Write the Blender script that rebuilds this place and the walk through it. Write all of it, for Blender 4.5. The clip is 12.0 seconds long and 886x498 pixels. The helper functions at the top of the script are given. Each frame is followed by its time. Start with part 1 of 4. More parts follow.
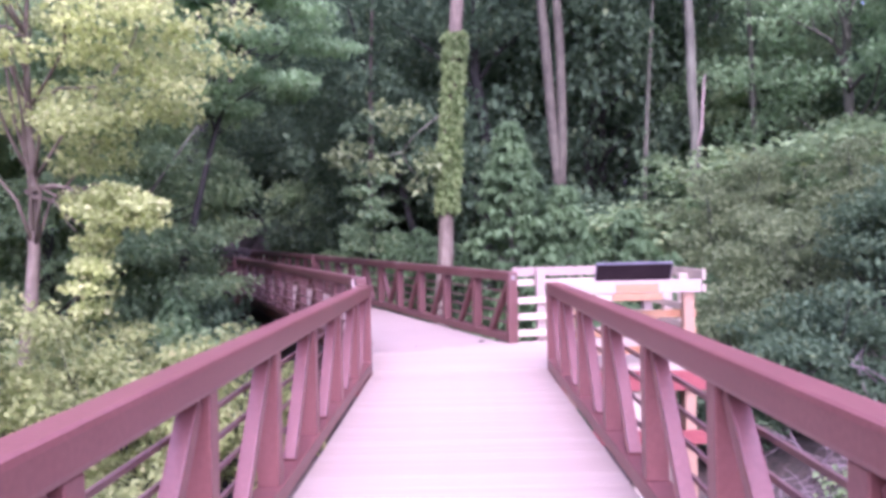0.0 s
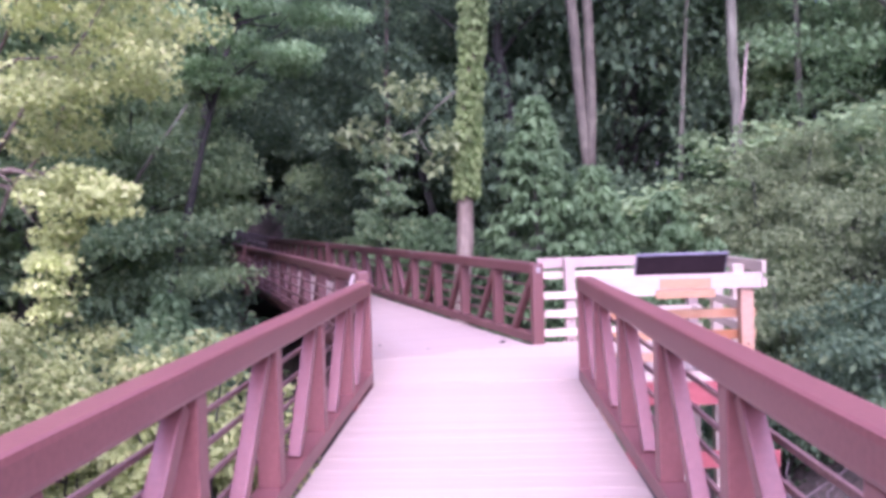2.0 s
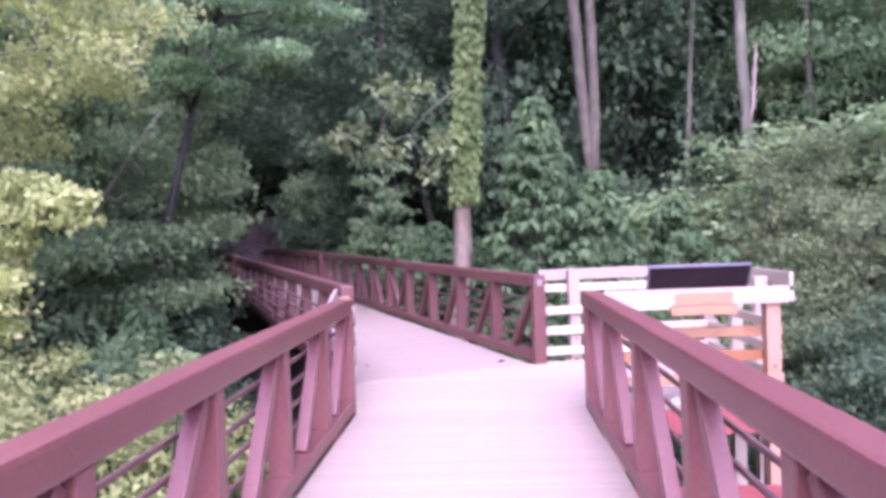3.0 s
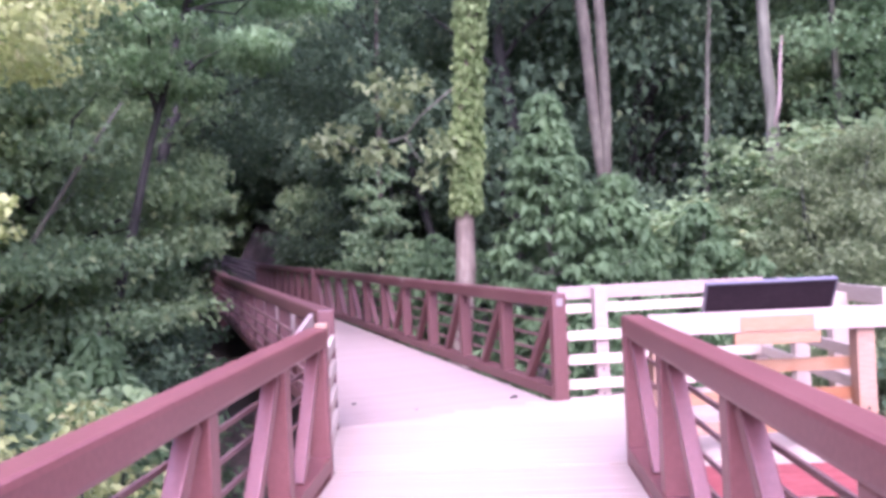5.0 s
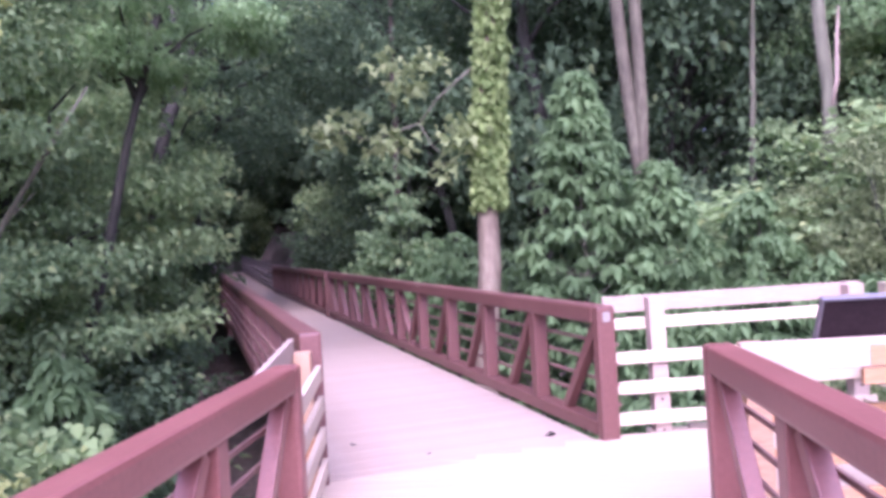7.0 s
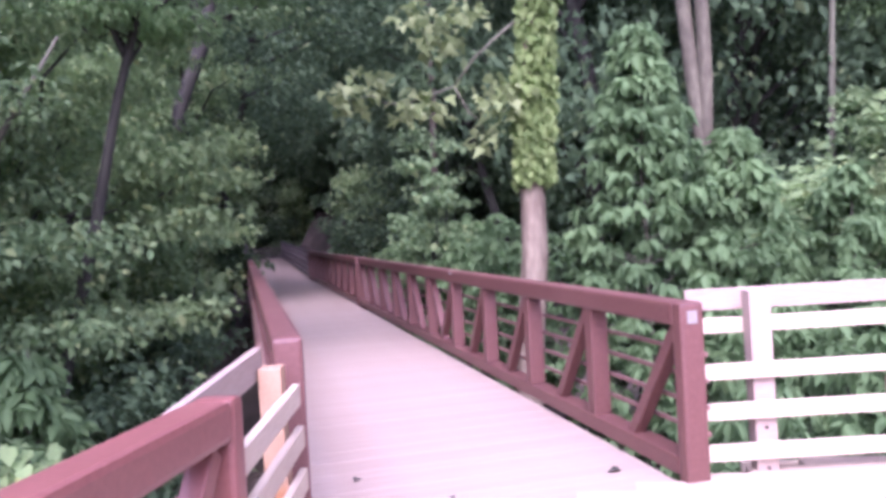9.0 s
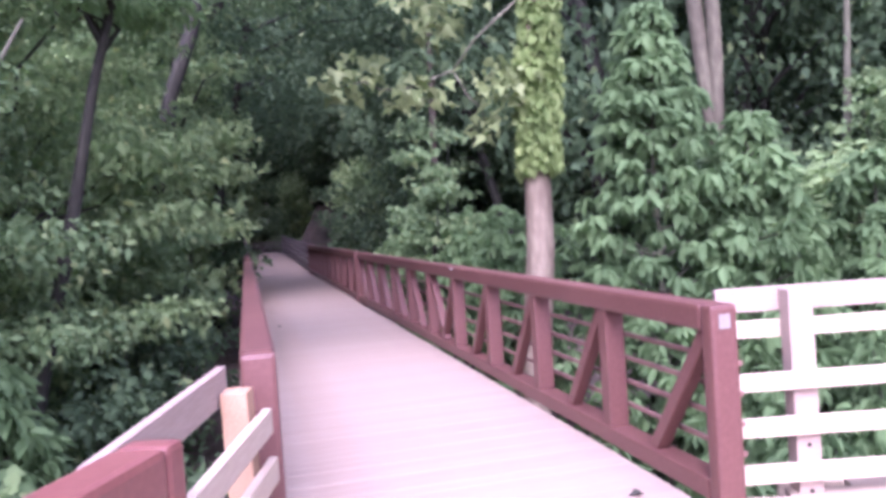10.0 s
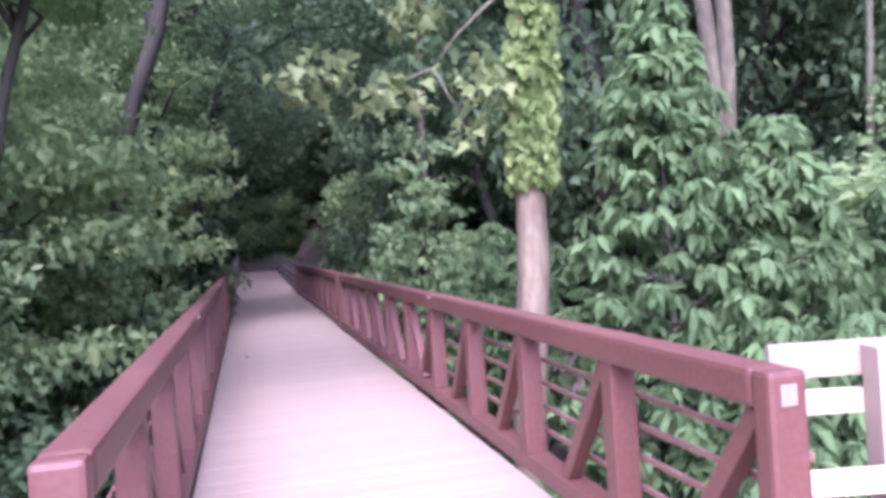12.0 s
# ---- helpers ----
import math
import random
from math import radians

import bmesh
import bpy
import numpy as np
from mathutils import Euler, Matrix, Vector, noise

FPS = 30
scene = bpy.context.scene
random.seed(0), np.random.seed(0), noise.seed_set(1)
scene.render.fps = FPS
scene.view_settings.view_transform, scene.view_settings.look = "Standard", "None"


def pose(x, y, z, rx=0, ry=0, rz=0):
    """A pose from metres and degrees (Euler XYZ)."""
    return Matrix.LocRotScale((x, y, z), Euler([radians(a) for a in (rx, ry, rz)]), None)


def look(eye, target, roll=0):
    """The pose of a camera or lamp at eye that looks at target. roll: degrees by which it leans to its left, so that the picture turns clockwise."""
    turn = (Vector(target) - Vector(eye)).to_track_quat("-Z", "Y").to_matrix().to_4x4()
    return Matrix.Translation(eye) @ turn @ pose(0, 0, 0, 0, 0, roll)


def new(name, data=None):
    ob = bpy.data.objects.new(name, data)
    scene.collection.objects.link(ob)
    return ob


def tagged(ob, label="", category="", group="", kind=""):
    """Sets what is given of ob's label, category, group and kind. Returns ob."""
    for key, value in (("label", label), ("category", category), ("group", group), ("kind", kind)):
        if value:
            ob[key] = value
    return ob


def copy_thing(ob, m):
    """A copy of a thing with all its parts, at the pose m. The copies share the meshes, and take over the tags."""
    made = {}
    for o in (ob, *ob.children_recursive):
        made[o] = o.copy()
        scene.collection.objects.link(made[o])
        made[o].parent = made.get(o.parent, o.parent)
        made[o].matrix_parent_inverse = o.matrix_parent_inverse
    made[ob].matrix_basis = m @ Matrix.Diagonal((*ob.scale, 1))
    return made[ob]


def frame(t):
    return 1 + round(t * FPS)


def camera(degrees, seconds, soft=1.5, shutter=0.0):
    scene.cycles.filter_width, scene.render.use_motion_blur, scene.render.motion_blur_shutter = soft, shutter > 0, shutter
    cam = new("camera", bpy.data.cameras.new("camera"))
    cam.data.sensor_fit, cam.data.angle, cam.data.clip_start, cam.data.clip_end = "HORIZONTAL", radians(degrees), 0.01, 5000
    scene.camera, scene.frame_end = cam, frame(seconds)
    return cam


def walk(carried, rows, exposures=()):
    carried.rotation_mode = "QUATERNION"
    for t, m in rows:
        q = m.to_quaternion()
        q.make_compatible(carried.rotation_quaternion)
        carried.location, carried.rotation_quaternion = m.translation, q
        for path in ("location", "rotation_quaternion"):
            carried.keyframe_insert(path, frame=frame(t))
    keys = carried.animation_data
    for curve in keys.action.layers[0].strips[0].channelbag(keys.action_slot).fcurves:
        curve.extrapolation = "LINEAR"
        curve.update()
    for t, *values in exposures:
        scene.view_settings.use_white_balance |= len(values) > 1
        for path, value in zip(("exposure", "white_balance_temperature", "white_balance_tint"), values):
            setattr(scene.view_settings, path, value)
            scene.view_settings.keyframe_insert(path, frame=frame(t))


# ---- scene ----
cam = camera(56.73, 12.0, soft=3.8)
PATH = [
    (0, (-0.016, 1.407, 1.553), (-0.050, 3.406, 1.541), -1.2),
    (0.5, (0.030, 1.771, 1.579), (-0.037, 3.770, 1.550), -1.3),
    (1, (0.013, 2.040, 1.600), (-0.064, 4.038, 1.572), -1.5),
    (1.5, (0.078, 2.473, 1.558), (0.001, 4.471, 1.530), -1.7),
    (2, (0.114, 2.899, 1.597), (0.014, 4.896, 1.549), -1.7),
    (2.5, (0.143, 3.339, 1.602), (0.050, 5.336, 1.551), -2.3),
    (3, (0.186, 3.784, 1.614), (0.081, 5.781, 1.585), -2.0),
    (3.5, (0.137, 4.198, 1.577), (0.016, 6.195, 1.560), -1.5),
    (5.5, (0.108, 5.840, 1.591), (-0.006, 7.837, 1.602), -3.1),
    (6, (0.085, 6.257, 1.617), (-0.040, 8.253, 1.610), -3.4),
    (6.5, (0.064, 6.660, 1.608), (-0.063, 8.656, 1.612), -3.2),
    (7, (0.108, 7.029, 1.637), (-0.062, 9.022, 1.641), -3.5),
    (9, (0.059, 8.648, 1.573), (-0.221, 10.628, 1.551), -3.4),
    (9.5, (0.029, 8.906, 1.593), (-0.239, 10.888, 1.565), -4.2),
    (10, (0.014, 9.247, 1.597), (-0.275, 11.225, 1.555), -4.1),
    (10.5, (-0.027, 9.585, 1.617), (-0.310, 11.564, 1.573), -4.3),
    (11, (0.032, 9.914, 1.613), (-0.248, 11.894, 1.581), -4.2),
    (11.5, (0.063, 10.261, 1.615), (-0.221, 12.241, 1.603), -4.1),
    (12, (0.067, 10.625, 1.625), (-0.222, 12.604, 1.626), -4.0),
]
walk(cam, [(t, look(eye, target, roll)) for t, eye, target, roll in PATH],
     exposures=[(0.0, 1.53, 5030, 66), (2.0, 1.49, 5030, 66), (3.5, 1.60, 5050, 65), (5.5, 1.73, 5070, 64), (9.0, 1.78, 5110, 58), (12.0, 2.01, 5050, 54)])

# ---- world and sun ----
world = bpy.data.worlds.new("overcast_evening")
scene.world = world
world.use_nodes = True
wt = world.node_tree
sky = wt.nodes.new("ShaderNodeTexSky")
sky.sky_type = "NISHITA"
sky.sun_disc = False
sky.sun_elevation = radians(47)
sky.sun_rotation = radians(176)
sky.dust_density = 8.0
sky.ozone_density = 0.6
wt.links.new(sky.outputs[0], wt.nodes["Background"].inputs[0])
wt.nodes["Background"].inputs[1].default_value = 0.15
sun = new("sun", bpy.data.lights.new("sun", "SUN"))
sun.data.energy = 1.5
sun.data.angle = radians(80)
sun.data.color = (1.0, 0.97, 0.93)
sun.matrix_basis = look((0.5, -6.8, 7.3), (0, 0, 0))


# ---- materials ----
def material(name, rough=0.6, metal=0.0):
    m = bpy.data.materials.new(name)
    m.use_nodes = True
    p = m.node_tree.nodes["Principled BSDF"]
    p.inputs["Roughness"].default_value = rough
    p.inputs["Metallic"].default_value = metal
    return m, m.node_tree.nodes, m.node_tree.links, p


def ramp(nodes, stops):
    r = nodes.new("ShaderNodeValToRGB")
    e = r.color_ramp.elements
    while len(e) < len(stops):
        e.new(0.5)
    for el, (at, c) in zip(e, stops):
        el.position, el.color = at, (*c, 1)
    return r


def noise_tex(nodes, links, scale, detail=4.0, stretch=None, coords="Object"):
    tc = nodes.new("ShaderNodeTexCoord")
    n = nodes.new("ShaderNodeTexNoise")
    n.inputs["Scale"].default_value = scale
    n.inputs["Detail"].default_value = detail
    if stretch:
        mp = nodes.new("ShaderNodeMapping")
        mp.inputs["Scale"].default_value = stretch
        links.new(tc.outputs[coords], mp.inputs["Vector"])
        links.new(mp.outputs[0], n.inputs["Vector"])
    else:
        links.new(tc.outputs[coords], n.inputs["Vector"])
    return n


def mixed(nodes, links, fac, a, b, kind="MIX"):
    m = nodes.new("ShaderNodeMix")
    m.data_type, m.blend_type = "RGBA", kind
    for sock, v in ((m.inputs[0], fac), (m.inputs[6], a), (m.inputs[7], b)):
        if isinstance(v, (int, float)):
            sock.default_value = v
        elif isinstance(v, tuple):
            sock.default_value = (*v, 1)
        else:
            links.new(v, sock)
    return m.outputs[2]


def bumped(nodes, links, p, height, strength, distance):
    b = nodes.new("ShaderNodeBump")
    b.inputs["Strength"].default_value = strength
    b.inputs["Distance"].default_value = distance
    links.new(height, b.inputs["Height"])
    links.new(b.outputs[0], p.inputs["Normal"])


def two_scale(name, dark, mid, light, big, small, rough=0.6, metal=0.0, bump=0.2, depth=0.004, stretch=None):
    """A surface whose colour varies at a large and a small scale, with a fine relief."""
    m, nd, ln, p = material(name, rough, metal)
    a = noise_tex(nd, ln, big, 3)
    b = noise_tex(nd, ln, small, 5, stretch)
    r = ramp(nd, [(0.3, dark), (0.5, mid), (0.72, light)])
    add = nd.new("ShaderNodeMath")
    add.operation = "MULTIPLY_ADD"
    ln.new(a.outputs[0], add.inputs[0])
    add.inputs[1].default_value = 0.5
    half = nd.new("ShaderNodeMath")
    half.operation = "MULTIPLY"
    ln.new(b.outputs[0], half.inputs[0])
    half.inputs[1].default_value = 0.5
    ln.new(half.outputs[0], add.inputs[2])
    ln.new(add.outputs[0], r.inputs[0])
    ln.new(r.outputs[0], p.inputs["Base Color"])
    bumped(nd, ln, p, b.outputs[0], bump, depth)
    return m


def wood(name, dark, mid, light, stain=None):
    """Sawn timber: grain along the piece, each piece a little different."""
    m, nd, ln, p = material(name, 0.7)
    g = noise_tex(nd, ln, 9, 6, (1.0, 14.0, 14.0))
    blot = noise_tex(nd, ln, 1.6, 3)
    r = ramp(nd, [(0.25, dark), (0.5, mid), (0.75, light)])
    ln.new(g.outputs[0], r.inputs[0])
    info = nd.new("ShaderNodeObjectInfo")
    v = ramp(nd, [(0.0, (0.91, 0.90, 0.89)), (1.0, (1.0, 1.0, 1.0))])
    ln.new(info.outputs["Random"], v.inputs[0])
    c = mixed(nd, ln, 1.0, r.outputs[0], v.outputs[0], "MULTIPLY")
    if stain:
        w = ramp(nd, [(0.52, (0, 0, 0)), (0.62, (1, 1, 1))])
        ln.new(blot.outputs[0], w.inputs[0])
        c = mixed(nd, ln, w.outputs[0], c, stain)
    ln.new(c, p.inputs["Base Color"])
    bumped(nd, ln, p, g.outputs[0], 0.3, 0.003)
    return m


def leaf(name, dark, mid, light, odd=None, passing=0.54, rough=0.65):
    """Leaves: each one of its own tone, light passing through the blade."""
    m, nd, ln, p = material(name, rough)
    geo = nd.new("ShaderNodeNewGeometry")
    stops = [(0.0, dark), (0.45, mid), (0.9, light)]
    if odd:
        stops.append((0.97, odd))
    r = ramp(nd, stops)
    ln.new(geo.outputs["Random Per Island"], r.inputs[0])
    n = noise_tex(nd, ln, 0.8, 2)
    v = ramp(nd, [(0.3, (0.72, 0.75, 0.72)), (0.7, (1.1, 1.1, 1.0))])
    ln.new(n.outputs[0], v.inputs[0])
    c = mixed(nd, ln, 1.0, r.outputs[0], v.outputs[0], "MULTIPLY")
    ln.new(c, p.inputs["Base Color"])
    p.inputs["Specular IOR Level"].default_value = 0.1
    t = nd.new("ShaderNodeBsdfTranslucent")
    ln.new(c, t.inputs[0])
    mx = nd.new("ShaderNodeMixShader")
    mx.inputs[0].default_value = passing
    ln.new(p.outputs[0], mx.inputs[1])
    ln.new(t.outputs[0], mx.inputs[2])
    ln.new(mx.outputs[0], nd["Material Output"].inputs["Surface"])
    return m


PAINT = two_scale("weathered_red_paint", (0.128, 0.049, 0.039), (0.159, 0.063, 0.051), (0.192, 0.082, 0.066), 1.3, 40, 0.42, 0.0, 0.08, 0.001)
# The weathered red again, darkened: tree shade on the farther bridges is in the colour.
PAINT_SHADED = two_scale("shaded_weathered_red_paint", (0.080, 0.034, 0.026), (0.104, 0.046, 0.036), (0.135, 0.066, 0.051), 0.9, 34, 0.5, 0.0, 0.1, 0.001)
ROD = two_scale("rusty_rod", (0.105, 0.056, 0.048), (0.164, 0.094, 0.073), (0.234, 0.144, 0.108), 3, 60, 0.6, 0.0, 0.1, 0.001)
PLATE = two_scale("aluminium_plate", (0.156, 0.152, 0.133), (0.193, 0.188, 0.162), (0.230, 0.224, 0.191), 4, 60, 0.6, 0.0, 0.05, 0.0005)
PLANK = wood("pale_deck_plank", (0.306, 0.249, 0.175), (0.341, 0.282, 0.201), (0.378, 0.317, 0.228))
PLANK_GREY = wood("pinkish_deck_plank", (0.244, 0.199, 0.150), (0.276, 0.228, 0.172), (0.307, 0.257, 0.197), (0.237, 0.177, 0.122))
CAPBOARD = wood("orange_blotched_lumber", (0.300, 0.240, 0.180), (0.345, 0.279, 0.216), (0.380, 0.319, 0.252), (0.300, 0.147, 0.063))
TWIG = two_scale("dry_pale_twig", (0.13, 0.1, 0.092), (0.22, 0.175, 0.16), (0.32, 0.27, 0.25), 2.0, 20, 0.85, 0.0, 0.4, 0.004)
LUMBER = wood("new_pale_lumber", (0.354, 0.303, 0.213), (0.411, 0.353, 0.253), (0.458, 0.404, 0.292))
# Weathered lumber kept extra dark: the far landing's deep shade is mixed in.
OLD_SHADED = wood("weathered_shaded_lumber", (0.09, 0.08, 0.075), (0.13, 0.115, 0.105), (0.17, 0.15, 0.14))
WORN = wood("worn_pinkish_lumber", (0.257, 0.203, 0.156), (0.296, 0.238, 0.186), (0.335, 0.277, 0.220))
TAN = wood("tan_lumber", (0.255, 0.156, 0.088), (0.327, 0.210, 0.121), (0.397, 0.269, 0.161), (0.284, 0.138, 0.054))
STAINED = wood("orange_stained_lumber", (0.264, 0.140, 0.057), (0.308, 0.174, 0.075), (0.352, 0.217, 0.107), (0.238, 0.098, 0.029))
REDWOOD = wood("red_stained_beam", (0.17, 0.036, 0.032), (0.22, 0.052, 0.045), (0.28, 0.085, 0.07))
PANEL = two_scale("dark_sign_back", (0.014, 0.010, 0.010), (0.022, 0.014, 0.015), (0.031, 0.022, 0.022), 3, 50, 0.85, 0.0, 0.05, 0.0005)
PANEL.node_tree.nodes["Principled BSDF"].inputs["Specular IOR Level"].default_value = 0.15
EDGE = two_scale("grey_sign_frame", (0.13, 0.125, 0.13), (0.17, 0.165, 0.17), (0.22, 0.215, 0.22), 3, 50, 0.45, 0.4, 0.05, 0.0005)
BARK_GREY = two_scale("grey_bark", (0.051, 0.053, 0.031), (0.092, 0.097, 0.059), (0.155, 0.166, 0.102), 1.2, 9, 0.85, 0.0, 0.8, 0.03, (1, 1, 0.18))
BARK_PINK = two_scale("pinkish_flaky_bark", (0.084, 0.065, 0.040), (0.144, 0.120, 0.078), (0.226, 0.200, 0.132), 1.5, 14, 0.85, 0.0, 0.7, 0.02, (1, 1, 0.3))
BARK_BROWN = two_scale("reddish_brown_bark", (0.045, 0.037, 0.024), (0.075, 0.065, 0.044), (0.116, 0.103, 0.069), 1.4, 12, 0.9, 0.0, 0.8, 0.02, (1, 1, 0.25))
BARK_MAUVE = two_scale("mauve_bark", (0.049, 0.043, 0.026), (0.081, 0.075, 0.045), (0.138, 0.137, 0.082), 1.5, 14, 0.85, 0.0, 0.7, 0.02, (1, 1, 0.3))
BARK_DARK = two_scale("dark_bark", (0.014, 0.015, 0.010), (0.024, 0.025, 0.016), (0.044, 0.046, 0.030), 1.2, 9, 0.9, 0.0, 0.8, 0.03, (1, 1, 0.18))
SOIL = two_scale("leaf_litter", (0.035, 0.036, 0.022), (0.085, 0.07, 0.05), (0.19, 0.145, 0.12), 0.5, 9, 0.95, 0.0, 0.9, 0.06)
LEAF_YELLOW = leaf("yellow_green_leaf", (0.426, 0.501, 0.173), (0.515, 0.595, 0.228), (0.594, 0.671, 0.289), (0.627, 0.649, 0.309))
LEAF_LIME = leaf("lime_shrub_leaf", (0.272, 0.334, 0.110), (0.340, 0.404, 0.147), (0.403, 0.462, 0.184), (0.449, 0.467, 0.194))
LEAF_GREEN = leaf("mid_green_leaf", (0.190, 0.314, 0.137), (0.241, 0.386, 0.176), (0.291, 0.442, 0.215), passing=0.58)
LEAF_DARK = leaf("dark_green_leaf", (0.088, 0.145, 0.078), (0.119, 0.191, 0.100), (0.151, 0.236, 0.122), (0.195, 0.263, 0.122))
LEAF_BLUE = leaf("blue_green_leaf", (0.124, 0.206, 0.090), (0.146, 0.241, 0.106), (0.170, 0.273, 0.124), passing=0.55)
LEAF_MAPLE = leaf("maple_leaf", (0.212, 0.315, 0.144), (0.261, 0.380, 0.174), (0.310, 0.438, 0.206), (0.391, 0.479, 0.208), passing=0.58)
# Maple green made darker, so the hollow's shade is carried by the leaf colour.
LEAF_SHADY = leaf("shady_maple_leaf", (0.149, 0.238, 0.112), (0.189, 0.290, 0.137), (0.229, 0.336, 0.160), (0.276, 0.360, 0.163))
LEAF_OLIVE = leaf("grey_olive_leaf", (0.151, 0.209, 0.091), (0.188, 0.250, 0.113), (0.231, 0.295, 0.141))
LEAF_IVY = leaf("ivy_leaf", (0.162, 0.245, 0.082), (0.221, 0.314, 0.112), (0.285, 0.381, 0.149))
LEAF_PALE = leaf("pale_sycamore_leaf", (0.165, 0.225, 0.090), (0.230, 0.300, 0.130), (0.305, 0.375, 0.180))


# ---- building helpers ----
def finish(name, bm, mat, smooth=False):
    me = bpy.data.meshes.new(name)
    bm.to_mesh(me)
    bm.free()
    me.materials.append(mat)
    if smooth:
        me.polygons.foreach_set("use_smooth", [True] * len(me.polygons))
    return me


def part(name, bm, mat, parent=None, label="", smooth=False, at=None):
    """One bmesh as one mesh object under a thing or a part."""
    ob = new(name, finish(name, bm, mat, smooth))
    if parent:
        ob.parent = parent
    if at:
        ob.matrix_basis = at
    return tagged(ob, label)


def thing(name, label, category, at=None, group="", kind=""):
    ob = new(name)
    ob.empty_display_size = 0.2
    if at:
        ob.matrix_basis = at
    return tagged(ob, label, category, group, kind)


def block(bm, a, b, bevel=0.0, m=None):
    """A box from corner a to corner b, its edges rounded by bevel."""
    c = [(p + q) / 2 for p, q in zip(a, b)]
    d = [abs(q - p) for p, q in zip(a, b)]
    t = Matrix.Translation(c) @ Matrix.Diagonal((*d, 1))
    if m:
        t = m @ t
    r = bmesh.ops.create_cube(bm, size=1.0, matrix=t)
    if bevel:
        es = list({e for v in r["verts"] for e in v.link_edges})
        bmesh.ops.bevel(bm, geom=es, offset=bevel, segments=2, affect="EDGES", profile=0.6)


def bar(bm, p, q, w, h, bevel=0.0, up=(0, 0, 1)):
    """A squared bar from p to q: w wide across, h deep in the plane of up."""
    p, q = Vector(p), Vector(q)
    x = (q - p).normalized()
    y = Vector(up).cross(x).normalized()
    z = x.cross(y)
    rot = Matrix((x, y, z)).transposed().to_4x4()
    l = (q - p).length
    block(bm, (-l / 2, -w / 2, -h / 2), (l / 2, w / 2, h / 2), bevel, Matrix.Translation((p + q) / 2) @ rot)


def tube(bm, pts, radii, seg=10, rough=0.0, seed=0):
    """A tapering round limb through the points."""
    rings = []
    for i, (p, r) in enumerate(zip(pts, radii)):
        p = Vector(p)
        t = (Vector(pts[min(i + 1, len(pts) - 1)]) - Vector(pts[max(i - 1, 0)])).normalized()
        a = t.cross(Vector((0.31, 0.95, 0.07))).normalized()
        b = t.cross(a)
        ring = []
        for k in range(seg):
            u = 2 * math.pi * k / seg
            o = a * math.cos(u) + b * math.sin(u)
            f = 1 + rough * noise.noise(Vector((o.x * 1.6, o.y * 1.6, p.z * 0.9 + seed * 7.3)))
            ring.append(bm.verts.new(p + o * r * f))
        rings.append(ring)
    for lo, hi in zip(rings, rings[1:]):
        for k in range(seg):
            bm.faces.new((lo[k], lo[(k + 1) % seg], hi[(k + 1) % seg], hi[k]))
    bm.faces.new(rings[0][::-1])
    bm.faces.new(rings[-1])


def curve_pts(p, q, n, wander, rng, sag=0.0):
    p, q = np.array(p, float), np.array(q, float)
    out = []
    for i in range(n + 1):
        u = i / n
        w = math.sin(math.pi * u)
        out.append(tuple(p + (q - p) * u + rng.normal(0, wander, 3) * (1 if 0 < i < n else 0) + np.array((0, 0, -sag * w))))
    return out


SHAPES = {
    # outlines of leaves, along the blade (u) and across it (v), the fold lifting the sides
    "blade": [(0, 0), (0.45, 0.28), (1, 0), (0.45, -0.28)],
    "broad": [(0, 0), (0.12, 0.36), (0.5, 0.42), (1, 0), (0.5, -0.42), (0.12, -0.36)],
    "ovate": [(0, 0), (0.25, 0.2), (0.6, 0.19), (1, 0), (0.6, -0.19), (0.25, -0.2)],
    "lobed": [(0, 0), (0.05, 0.32), (0.42, 0.48), (0.5, 0.26), (1, 0), (0.5, -0.26), (0.42, -0.48), (0.05, -0.32)],
}


